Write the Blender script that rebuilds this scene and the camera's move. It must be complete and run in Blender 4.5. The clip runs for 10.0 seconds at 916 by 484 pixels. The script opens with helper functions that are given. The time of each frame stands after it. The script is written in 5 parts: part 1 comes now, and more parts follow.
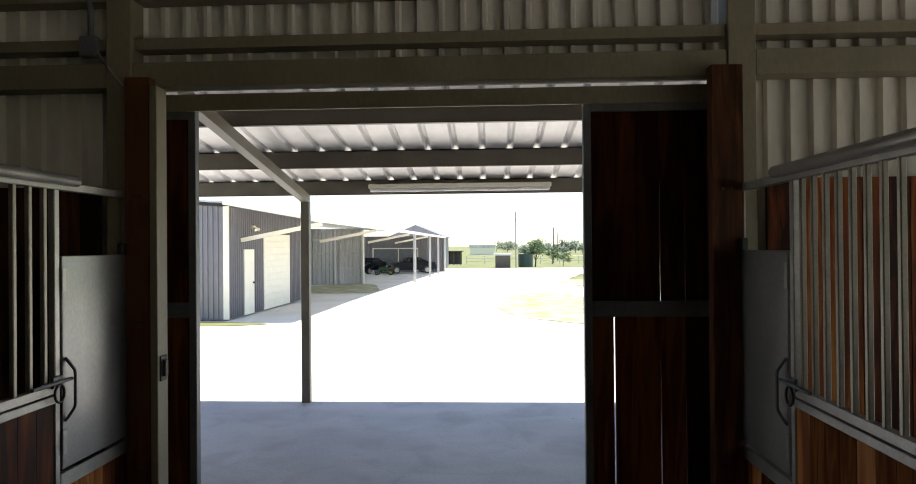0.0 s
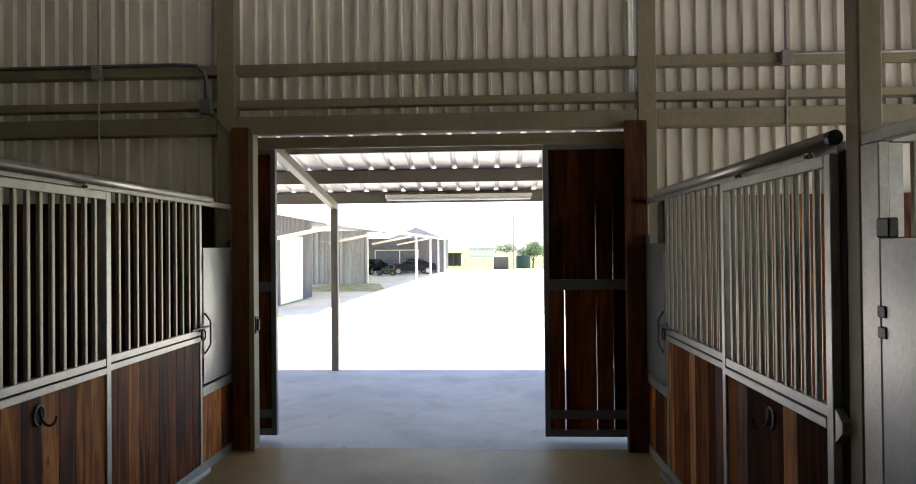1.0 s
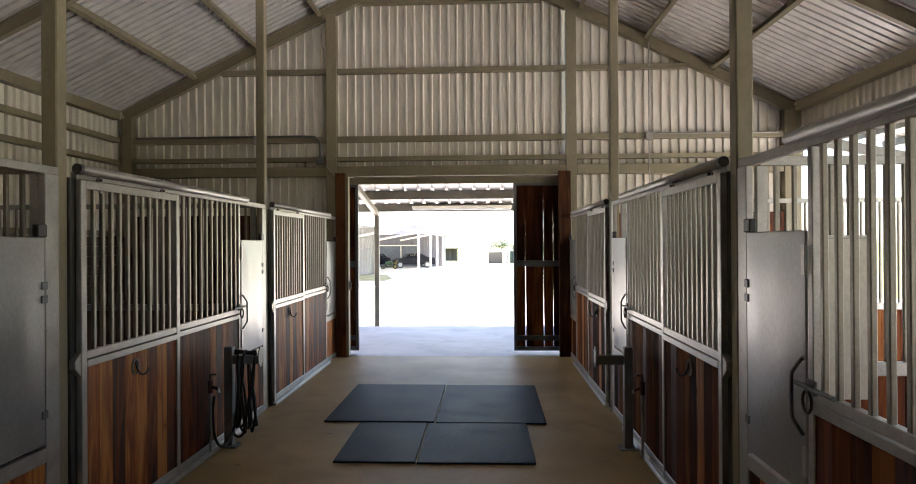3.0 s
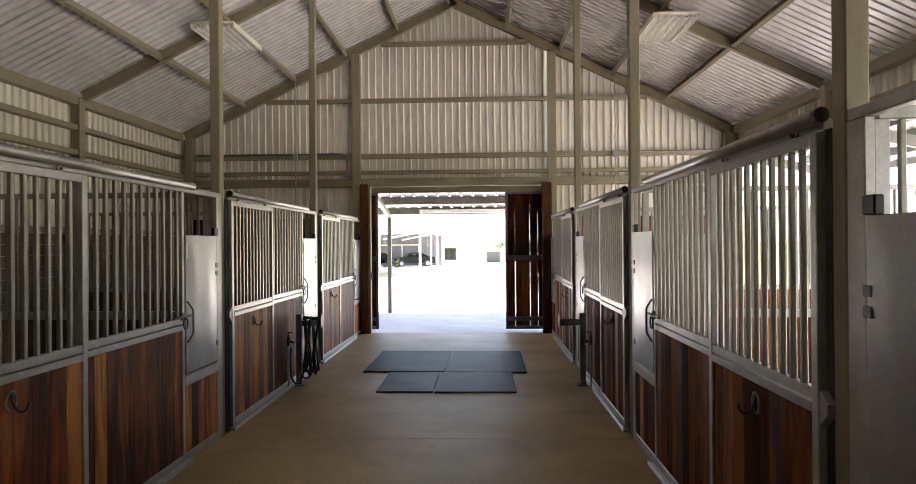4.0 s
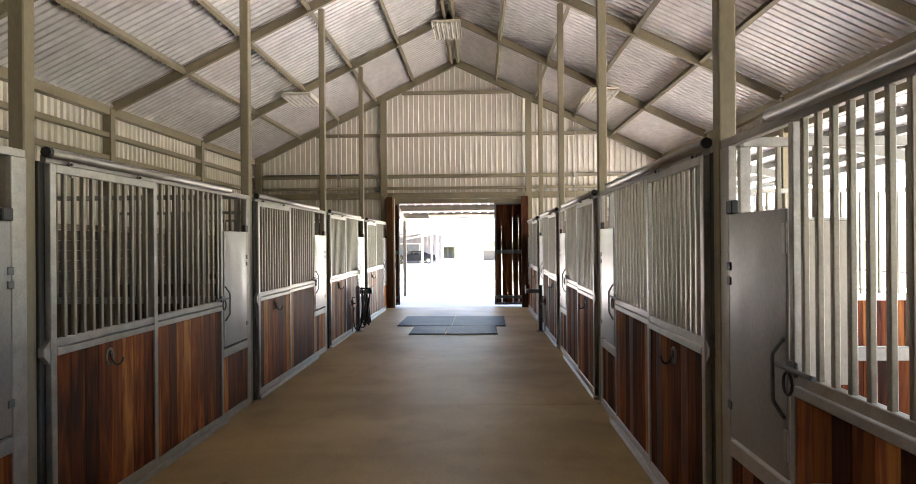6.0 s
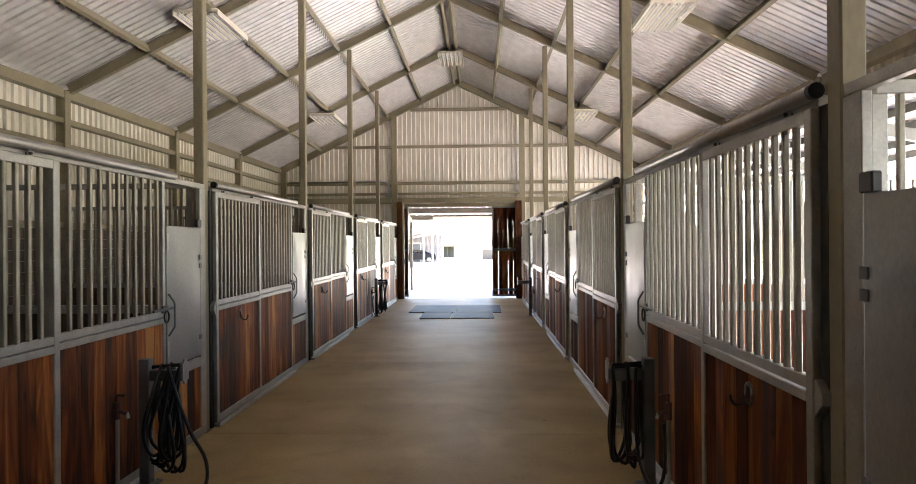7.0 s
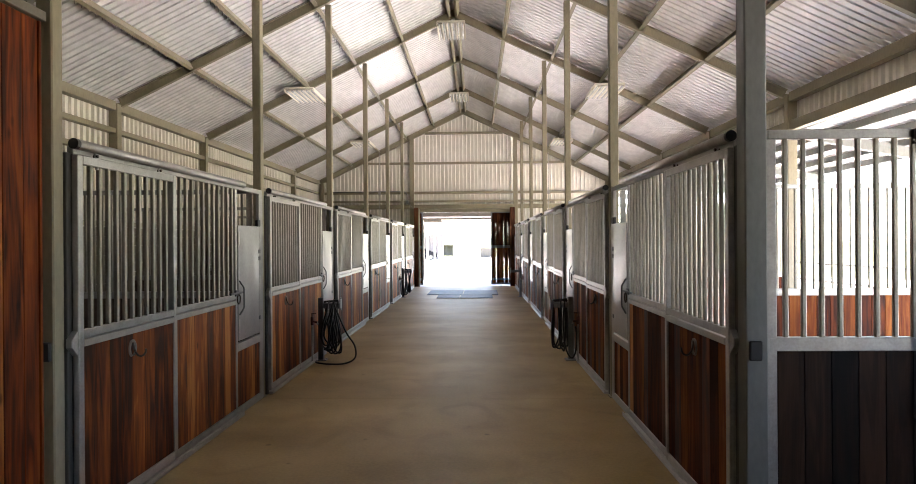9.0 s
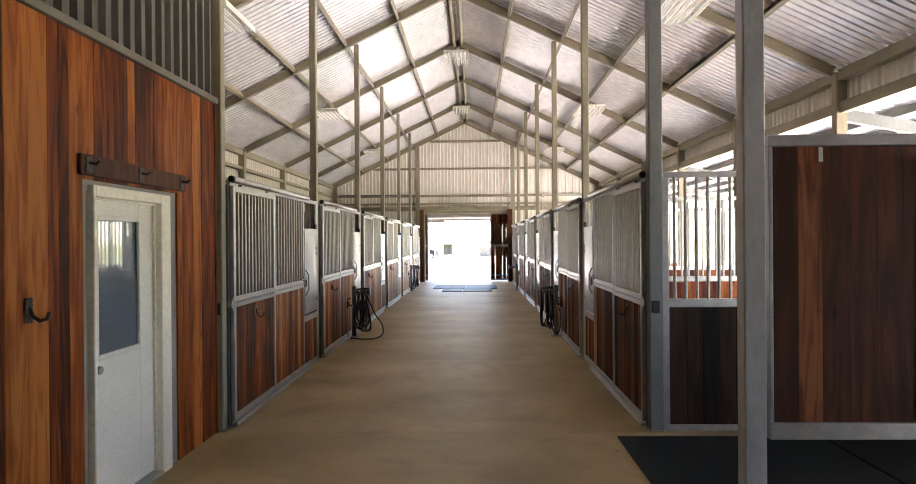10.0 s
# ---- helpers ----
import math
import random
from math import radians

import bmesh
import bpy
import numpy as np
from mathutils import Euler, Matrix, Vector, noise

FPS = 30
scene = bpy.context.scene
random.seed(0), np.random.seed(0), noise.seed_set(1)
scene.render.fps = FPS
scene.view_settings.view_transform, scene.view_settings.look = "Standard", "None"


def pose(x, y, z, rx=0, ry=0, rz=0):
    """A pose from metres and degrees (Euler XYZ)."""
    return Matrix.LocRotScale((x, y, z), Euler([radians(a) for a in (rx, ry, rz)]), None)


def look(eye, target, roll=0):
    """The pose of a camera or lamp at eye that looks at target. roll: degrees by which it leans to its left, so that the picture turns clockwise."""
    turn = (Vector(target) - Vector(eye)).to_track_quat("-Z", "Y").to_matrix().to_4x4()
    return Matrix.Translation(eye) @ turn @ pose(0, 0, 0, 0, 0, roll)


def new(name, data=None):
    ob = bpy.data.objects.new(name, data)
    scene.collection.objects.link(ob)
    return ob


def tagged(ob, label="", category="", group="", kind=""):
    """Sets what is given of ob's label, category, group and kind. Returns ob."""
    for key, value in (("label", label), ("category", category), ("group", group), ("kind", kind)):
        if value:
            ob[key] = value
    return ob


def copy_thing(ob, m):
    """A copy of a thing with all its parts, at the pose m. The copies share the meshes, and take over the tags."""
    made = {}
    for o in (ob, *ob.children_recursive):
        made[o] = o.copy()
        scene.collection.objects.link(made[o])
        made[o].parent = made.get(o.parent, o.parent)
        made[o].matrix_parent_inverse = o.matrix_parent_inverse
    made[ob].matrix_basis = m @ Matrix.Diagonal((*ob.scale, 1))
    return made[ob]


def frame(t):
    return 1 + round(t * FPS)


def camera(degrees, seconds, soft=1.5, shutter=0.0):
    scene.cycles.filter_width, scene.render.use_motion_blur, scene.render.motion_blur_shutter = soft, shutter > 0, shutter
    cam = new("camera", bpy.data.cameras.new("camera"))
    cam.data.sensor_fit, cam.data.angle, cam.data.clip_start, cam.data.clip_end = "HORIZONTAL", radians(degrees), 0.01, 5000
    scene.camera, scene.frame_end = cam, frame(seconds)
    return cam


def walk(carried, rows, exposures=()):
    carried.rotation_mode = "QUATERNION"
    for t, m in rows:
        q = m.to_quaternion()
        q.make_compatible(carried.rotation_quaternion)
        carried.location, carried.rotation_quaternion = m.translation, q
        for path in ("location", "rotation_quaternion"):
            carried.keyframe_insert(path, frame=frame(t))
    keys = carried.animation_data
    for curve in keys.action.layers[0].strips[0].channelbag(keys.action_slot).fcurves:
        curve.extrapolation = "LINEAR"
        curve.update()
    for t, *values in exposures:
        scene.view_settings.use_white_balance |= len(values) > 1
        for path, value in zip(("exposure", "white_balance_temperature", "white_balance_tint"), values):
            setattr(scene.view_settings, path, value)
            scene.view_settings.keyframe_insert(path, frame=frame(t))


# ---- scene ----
cam = camera(72.0, 10.0, 0.95)
PATH = [
    (0, (0.424, -4.220, 2.049), (0.3259, -2.2224, 2.0599), -0.47),
    (0.5, (0.480, -5.152, 2.027), (0.3803, -3.1543, 2.0376), -0.53),
    (1, (0.526, -6.239, 1.984), (0.4298, -4.2412, 2.0024), -0.54),
    (1.5, (0.552, -7.354, 1.988), (0.4622, -5.3560, 2.0003), -0.55),
    (2, (0.553, -8.574, 1.979), (0.4668, -6.5755, 1.9891), -0.62),
    (2.5, (0.558, -9.762, 1.965), (0.4745, -7.7640, 1.9719), -0.38),
    (4, (0.587, -13.481, 1.913), (0.5100, -11.4826, 1.9179), -0.45),
    (4.5, (0.613, -14.648, 1.881), (0.5410, -12.6491, 1.8895), -0.53),
    (5, (0.644, -15.832, 1.877), (0.5731, -13.8337, 1.8827), -0.52),
    (5.5, (0.668, -17.017, 1.870), (0.5972, -15.0178, 1.8739), -0.46),
    (7, (0.656, -20.664, 1.844), (0.5898, -18.6651, 1.8455), -0.48),
    (7.5, (0.613, -21.895, 1.831), (0.5500, -19.8956, 1.8331), -0.43),
    (8, (0.563, -23.122, 1.824), (0.5032, -21.1232, 1.8247), -0.38),
    (8.5, (0.523, -24.336, 1.835), (0.4634, -22.3368, 1.8314), -0.42),
    (9, (0.483, -25.563, 1.820), (0.4257, -23.5641, 1.8183), -0.40),
    (9.5, (0.459, -26.703, 1.808), (0.4020, -24.7035, 1.8052), -0.37),
    (10, (0.386, -27.871, 1.817), (0.3336, -25.8714, 1.8130), -0.45),
]
EXPOSURE = [(0, 1.07, 6500, 8), (0.5, 1.6, 6500, 9), (1, 1.93, 6500, 10), (1.5, 2.13, 6500, 11), (2.5, 2.52, 6600, 13), (4, 3.0, 6750, 15), (5, 3.3, 6750, 16), (5.7, 3.46, 6750, 16), (7, 3.67, 6700, 17), (7.5, 3.62, 6650, 17), (8.5, 3.78, 6600, 17), (9, 3.88, 6550, 17), (9.5, 3.97, 6550, 18), (10, 4.15, 6550, 18)]
walk(cam, [(t, look(eye, target, roll)) for t, eye, target, roll in PATH], EXPOSURE)

# ---- daylight ----
SUN_FROM = Vector((0.17, 0.06, 0.98)).normalized()
world = bpy.data.worlds.new("world")
scene.world = world
world.use_nodes = True
wn = world.node_tree.nodes
sky = wn.new("ShaderNodeTexSky")
sky.sky_type, sky.sun_disc = "NISHITA", False
sky.sun_elevation, sky.sun_rotation = radians(79.6), radians(70)
sky.air_density, sky.dust_density = 1.0, 0.6
wn["Background"].inputs["Strength"].default_value = 0.15
world.node_tree.links.new(sky.outputs[0], wn["Background"].inputs["Color"])
sun = new("sun", bpy.data.lights.new("sun", "SUN"))
sun.data.energy, sun.data.angle, sun.data.color = 5.0, radians(0.6), (1.0, 0.94, 0.86)
sun.matrix_world = look(SUN_FROM * 60, (0, 0, 0))


# ---- materials ----
def material(name, base, rough=0.6, metal=0.0, second=None, scale=6.0, stretch=(1, 1, 1), fine=60.0, bump=0.0, vary=0.0, rough_vary=0.1, spec=0.5, coords="Object"):
    """Two scales of colour variation, roughness variation and a fine relief."""
    m = bpy.data.materials.new(name)
    m.use_nodes = True
    n, l = m.node_tree.nodes, m.node_tree.links
    b = n["Principled BSDF"]
    b.inputs["Metallic"].default_value = metal
    b.inputs["Specular IOR Level"].default_value = spec
    tc, mp = n.new("ShaderNodeTexCoord"), n.new("ShaderNodeMapping")
    mp.inputs["Scale"].default_value = stretch
    l.new(tc.outputs[coords], mp.inputs[0])
    info = n.new("ShaderNodeObjectInfo")
    off = n.new("ShaderNodeVectorMath")
    off.operation = "SCALE"
    off.inputs[0].default_value = (31.0, 17.0, 23.0)
    l.new(info.outputs["Random"], off.inputs["Scale"])
    add = n.new("ShaderNodeVectorMath")
    l.new(mp.outputs[0], add.inputs[0])
    l.new(off.outputs[0], add.inputs[1])
    big, small = n.new("ShaderNodeTexNoise"), n.new("ShaderNodeTexNoise")
    for t, s, d in ((big, scale, 4.0), (small, fine, 3.0)):
        t.inputs["Scale"].default_value, t.inputs["Detail"].default_value = s, d
        l.new(add.outputs[0], t.inputs["Vector"])
    second = second or tuple(c * 0.75 for c in base)
    ramp = n.new("ShaderNodeValToRGB")
    ramp.color_ramp.elements[0].color, ramp.color_ramp.elements[1].color = (*second, 1), (*base, 1)
    ramp.color_ramp.elements[0].position, ramp.color_ramp.elements[1].position = 0.34, 0.66
    l.new(big.outputs["Fac"], ramp.inputs[0])
    mix = n.new("ShaderNodeMix")
    mix.data_type, mix.blend_type = "RGBA", "MULTIPLY"
    mix.inputs["Factor"].default_value = 0.35
    l.new(ramp.outputs[0], mix.inputs["A"])
    l.new(small.outputs["Fac"], mix.inputs["B"])
    bright = n.new("ShaderNodeHueSaturation")
    l.new(mix.outputs["Result"], bright.inputs["Color"])
    mr = n.new("ShaderNodeMapRange")
    mr.inputs["To Min"].default_value, mr.inputs["To Max"].default_value = 1.2 - vary, 1.2 + vary
    l.new(info.outputs["Random"], mr.inputs["Value"])
    l.new(mr.outputs[0], bright.inputs["Value"])
    l.new(bright.outputs[0], b.inputs["Base Color"])
    rr = n.new("ShaderNodeMapRange")
    rr.inputs["To Min"].default_value, rr.inputs["To Max"].default_value = max(0.02, rough - rough_vary), min(1, rough + rough_vary)
    l.new(big.outputs["Fac"], rr.inputs["Value"])
    l.new(rr.outputs[0], b.inputs["Roughness"])
    if bump:
        bp = n.new("ShaderNodeBump")
        bp.inputs["Strength"].default_value, bp.inputs["Distance"].default_value = bump, 0.01
        l.new(small.outputs["Fac"], bp.inputs["Height"])
        l.new(bp.outputs[0], b.inputs["Normal"])
    return m


def wood(name, colours, rough=0.55, gloss=0.14, dark=1.7):
    """Stained boards: every board takes its own tone, with long grain, streaks and knots along its length (z)."""
    m = bpy.data.materials.new(name)
    m.use_nodes = True
    n, l = m.node_tree.nodes, m.node_tree.links
    b = n["Principled BSDF"]
    b.inputs["Specular IOR Level"].default_value = gloss
    info, tc = n.new("ShaderNodeObjectInfo"), n.new("ShaderNodeTexCoord")
    off = n.new("ShaderNodeVectorMath")
    off.operation = "SCALE"
    off.inputs[0].default_value = (41.0, 13.0, 57.0)
    l.new(info.outputs["Random"], off.inputs["Scale"])
    add = n.new("ShaderNodeVectorMath")
    l.new(tc.outputs["Object"], add.inputs[0])
    l.new(off.outputs[0], add.inputs[1])

    def grain(stretch, scale, detail, distort=0.0):
        mp, t = n.new("ShaderNodeMapping"), n.new("ShaderNodeTexNoise")
        mp.inputs["Scale"].default_value = stretch
        t.inputs["Scale"].default_value, t.inputs["Detail"].default_value, t.inputs["Distortion"].default_value = scale, detail, distort
        l.new(add.outputs[0], mp.inputs[0])
        l.new(mp.outputs[0], t.inputs["Vector"])
        return t.outputs["Fac"]

    streak, fibre, patch = grain((1, 1, 0.10), 11, 4, 1.5), grain((1, 1, 0.03), 120, 3), grain((1, 1, 0.4), 3.5, 3, 0.8)
    tone = n.new("ShaderNodeMath")
    tone.operation = "MULTIPLY_ADD"
    tone.inputs[1].default_value = 0.62
    wide = n.new("ShaderNodeMapRange")
    wide.inputs["From Min"].default_value, wide.inputs["From Max"].default_value = 0.33, 0.67
    l.new(streak, wide.inputs["Value"])
    l.new(wide.outputs[0], tone.inputs[0])
    half = n.new("ShaderNodeMath")
    half.operation = "MULTIPLY_ADD"
    half.inputs[1].default_value, half.inputs[2].default_value = 0.95, -0.52
    skew = n.new("ShaderNodeMath")
    skew.operation = "POWER"
    skew.inputs[1].default_value = dark
    l.new(info.outputs["Random"], skew.inputs[0])
    l.new(skew.outputs[0], half.inputs[0])
    l.new(half.outputs[0], tone.inputs[2])
    more = n.new("ShaderNodeMath")
    more.operation = "MULTIPLY_ADD"
    more.inputs[1].default_value = 0.5
    l.new(patch, more.inputs[0])
    l.new(tone.outputs[0], more.inputs[2])
    ramp = n.new("ShaderNodeValToRGB")
    ramp.color_ramp.elements[0].color = (*colours[0], 1)
    ramp.color_ramp.elements[1].color = (*colours[-1], 1)
    for i, c in enumerate(colours[1:-1], 1):
        ramp.color_ramp.elements.new(i / (len(colours) - 1)).color = (*c, 1)
    l.new(more.outputs[0], ramp.inputs[0])
    vo = n.new("ShaderNodeTexVoronoi")
    mp = n.new("ShaderNodeMapping")
    mp.inputs["Scale"].default_value = (1, 1, 0.45)
    vo.inputs["Scale"].default_value = 4.5
    l.new(add.outputs[0], mp.inputs[0])
    l.new(mp.outputs[0], vo.inputs["Vector"])
    knot = n.new("ShaderNodeValToRGB")
    knot.color_ramp.elements[0].color, knot.color_ramp.elements[1].color = (0.12, 0.07, 0.05, 1), (1, 1, 1, 1)
    knot.color_ramp.elements[0].position, knot.color_ramp.elements[1].position = 0.03, 0.09
    l.new(vo.outputs["Distance"], knot.inputs[0])
    k, f = n.new("ShaderNodeMix"), n.new("ShaderNodeMix")
    for x, fac in ((k, 0.7), (f, 0.25)):
        x.data_type, x.blend_type = "RGBA", "MULTIPLY"
        x.inputs["Factor"].default_value = fac
    l.new(ramp.outputs[0], k.inputs["A"])
    l.new(knot.outputs[0], k.inputs["B"])
    l.new(k.outputs["Result"], f.inputs["A"])
    l.new(fibre, f.inputs["B"])
    l.new(f.outputs["Result"], b.inputs["Base Color"])
    rr = n.new("ShaderNodeMapRange")
    rr.inputs["To Min"].default_value, rr.inputs["To Max"].default_value = rough - 0.12, rough + 0.15
    l.new(streak, rr.inputs["Value"])
    l.new(rr.outputs[0], b.inputs["Roughness"])
    bp = n.new("ShaderNodeBump")
    bp.inputs["Strength"].default_value, bp.inputs["Distance"].default_value = 0.25, 0.004
    l.new(fibre, bp.inputs["Height"])
    l.new(bp.outputs[0], b.inputs["Normal"])
    return m


M_SHEET = material("painted_sheet", (0.82, 0.775, 0.69), 0.36, 0.0, (0.75, 0.71, 0.63), 0.7, (1, 1, 0.3), 8, 0.0)
M_ROOF = material("roof_sheet", (0.83, 0.81, 0.80), 0.42, 0.35, (0.71, 0.69, 0.68), 0.5, (1, 0.5, 1), 6, 0.0, rough_vary=0.06)
# the rafters' shade is put into the colour of this cream paint
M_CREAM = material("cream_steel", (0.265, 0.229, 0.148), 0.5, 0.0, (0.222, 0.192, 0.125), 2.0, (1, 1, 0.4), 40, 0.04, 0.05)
M_GALV = material("galvanised_steel", (0.43, 0.413, 0.388), 0.38, 0.7, (0.34, 0.327, 0.308), 9.0, (1, 1, 1), 70, 0.05, 0.06, 0.12)
M_BAR = material("dull_bar_steel", (0.32, 0.29, 0.24), 0.40, 0.6, (0.26, 0.235, 0.195), 9.0, (1, 1, 1), 70, 0.05, 0.06, 0.12)
M_GSHEET = material("galvanised_sheet", (0.32, 0.314, 0.308), 0.34, 0.65, (0.275, 0.27, 0.264), 3.0, (1, 1, 0.6), 60, 0.0, 0.04, 0.07)
M_GUARD = material("dull_guard_sheet", (0.50, 0.46, 0.39), 0.45, 0.3, (0.42, 0.385, 0.325), 2.0, (1, 1, 0.5), 50, 0.03, 0.05)
M_BLACK = material("black_plastic", (0.02, 0.02, 0.022), 0.45, 0, None, 8, bump=0.05)
M_IRON = material("dark_iron", (0.035, 0.032, 0.03), 0.55, 0.3, (0.055, 0.034, 0.024), 12, bump=0.2)
M_SHOE = material("worn_shoe_steel", (0.26, 0.24, 0.21), 0.4, 0.5, (0.12, 0.10, 0.085), 14, bump=0.15)
M_REDIRON = material("dark_red_iron", (0.10, 0.022, 0.014), 0.5, 0.1, (0.05, 0.02, 0.014), 14, bump=0.15)
M_SHEETGREY = material("pale_grey_plate", (0.42, 0.41, 0.39), 0.45, 0.3, None, 6)
M_DARKSTEEL = material("dark_stile_steel", (0.050, 0.046, 0.038), 0.55, 0.1, (0.038, 0.035, 0.029), 6, (1, 1, 0.3), bump=0.05)
M_GREYSTEEL = material("grey_painted_steel", (0.16, 0.17, 0.18), 0.45, 0.2, (0.12, 0.12, 0.13), 6, bump=0.05)
M_RUBBER = material("black_rubber", (0.015, 0.017, 0.016), 0.55, 0, (0.009, 0.010, 0.010), 2.2, (1, 1, 1), 90, 0.35, 0.1, 0.12, spec=0.08)
# black rubber with blue skylight from the doorway mixed into its colour
M_BLUEMAT = material("sky_blued_rubber", (0.013, 0.022, 0.044), 0.55, 0, (0.006, 0.010, 0.020), 3.5, (1, 1, 1), 70, 0.45, 0.15, 0.14, spec=0.06)
M_HOSE = material("hose_rubber", (0.018, 0.020, 0.020), 0.35, 0, None, 10)
M_WOOD = wood("stained_board", [(0.034, 0.0090, 0.0036), (0.140, 0.033, 0.0085), (0.29, 0.080, 0.017), (0.54, 0.215, 0.056)], dark=1.3)
M_WOODDK = wood("dark_board", [(0.018, 0.008, 0.005), (0.045, 0.016, 0.009), (0.085, 0.030, 0.013), (0.16, 0.062, 0.024)])
# near-black copy of the boards, shade painted in, for the last partition
M_DIMBOARD = wood("dimmed_board", [(0.010, 0.006, 0.004), (0.018, 0.009, 0.006), (0.030, 0.014, 0.008), (0.055, 0.026, 0.014)])
# barn door brown; in the east stall fronts it paints their shade
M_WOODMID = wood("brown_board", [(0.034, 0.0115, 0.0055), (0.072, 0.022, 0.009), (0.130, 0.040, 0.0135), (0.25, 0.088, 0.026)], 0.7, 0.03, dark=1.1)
M_WOODLT = wood("tack_board", [(0.045, 0.0085, 0.0028), (0.165, 0.031, 0.0053), (0.275, 0.068, 0.0105), (0.44, 0.150, 0.030)], dark=1.25)
M_REDBOARD = wood("red_brown_board", [(0.062, 0.023, 0.012), (0.105, 0.035, 0.016), (0.165, 0.054, 0.022), (0.36, 0.135, 0.052)], dark=2.2)
M_WHITE = material("white_paint", (0.82, 0.78, 0.66), 0.4, 0, (0.77, 0.72, 0.60), 3, bump=0.03)
M_TUBE = material("white_tube", (0.85, 0.86, 0.86), 0.25, 0, None, 3)
M_SHEDGREY = material("grey_cladding", (0.22, 0.213, 0.227), 0.5, 0.1, (0.185, 0.178, 0.192), 1.2, (1, 1, 0.2), 20, 0.03)
M_ZINC = material("bare_zincalume", (0.62, 0.62, 0.61), 0.45, 0.35, (0.42, 0.41, 0.40), 1.2, (1, 1, 0.2), 20, 0.03)
M_CARPAINT = material("dark_car_paint", (0.010, 0.011, 0.016), 0.25, 0.0, None, 3, spec=0.12)
M_GLASSDK = material("dark_window", (0.015, 0.018, 0.02), 0.08, 0, None, 3)
M_GREEN = material("green_paint", (0.025, 0.075, 0.02), 0.4, 0, None, 5)
M_YELLOW = material("yellow_paint", (0.30, 0.24, 0.03), 0.4, 0, None, 5)
M_TANK = material("green_tank", (0.025, 0.055, 0.05), 0.45, 0, None, 2)
M_BARK = material("bark", (0.12, 0.09, 0.06), 0.85, 0, (0.07, 0.05, 0.035), 9, (1, 1, 0.3), 50, 0.5)
M_LEAF = material("leaves", (0.07, 0.13, 0.025), 0.6, 0, (0.035, 0.07, 0.015), 2, fine=20, vary=0.2)
# leaf green paled so that distance haze sits in the base colour
M_LEAFHAZE = material("hazed_leaves", (0.20, 0.24, 0.17), 0.8, 0, (0.15, 0.18, 0.125), 0.5, fine=8, vary=0.2)
M_GRASS = material("dry_grass", (0.20, 0.19, 0.07), 0.85, 0, (0.11, 0.13, 0.04), 0.5, (1, 1, 1), 6, 0.4)
M_THIN = material("thin_grass", (0.44, 0.41, 0.29), 0.85, 0, (0.22, 0.23, 0.09), 1.6, (1, 1, 1), 12, 0.5)
M_GRAVEL = material("pale_gravel", (0.72, 0.68, 0.61), 0.85, 0, (0.62, 0.58, 0.515), 0.6, (1, 1, 1), 30, 0.5)
M_CLAD = material("taupe_cladding", (0.14, 0.131, 0.104), 0.5, 0, (0.112, 0.103, 0.083), 1.5, (1, 1, 0.2), 20)
M_WEATHER = material("weathered_boards", (0.10, 0.09, 0.078), 0.8, 0, (0.07, 0.062, 0.054), 6, (1, 1, 0.2), 40, 0.3)
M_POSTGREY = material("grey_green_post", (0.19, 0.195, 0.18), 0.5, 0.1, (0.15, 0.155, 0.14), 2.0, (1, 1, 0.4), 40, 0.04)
M_PALEPOST = material("pale_grey_post", (0.47, 0.47, 0.45), 0.45, 0.1, (0.40, 0.40, 0.38), 2.0, (1, 1, 0.4), 40, 0.04)
# flashing taupe; on the porch, cream steel with its backlit shade painted in
M_TAUPE = material("taupe_steel", (0.17, 0.15, 0.115), 0.5, 0, None, 2)
M_LINING = wood("weathered_lining", [(0.10, 0.080, 0.062), (0.145, 0.115, 0.09), (0.19, 0.152, 0.115), (0.25, 0.20, 0.153)])
M_PLASTERDK = material("lining_board", (0.30, 0.27, 0.23), 0.6, 0, None, 2)


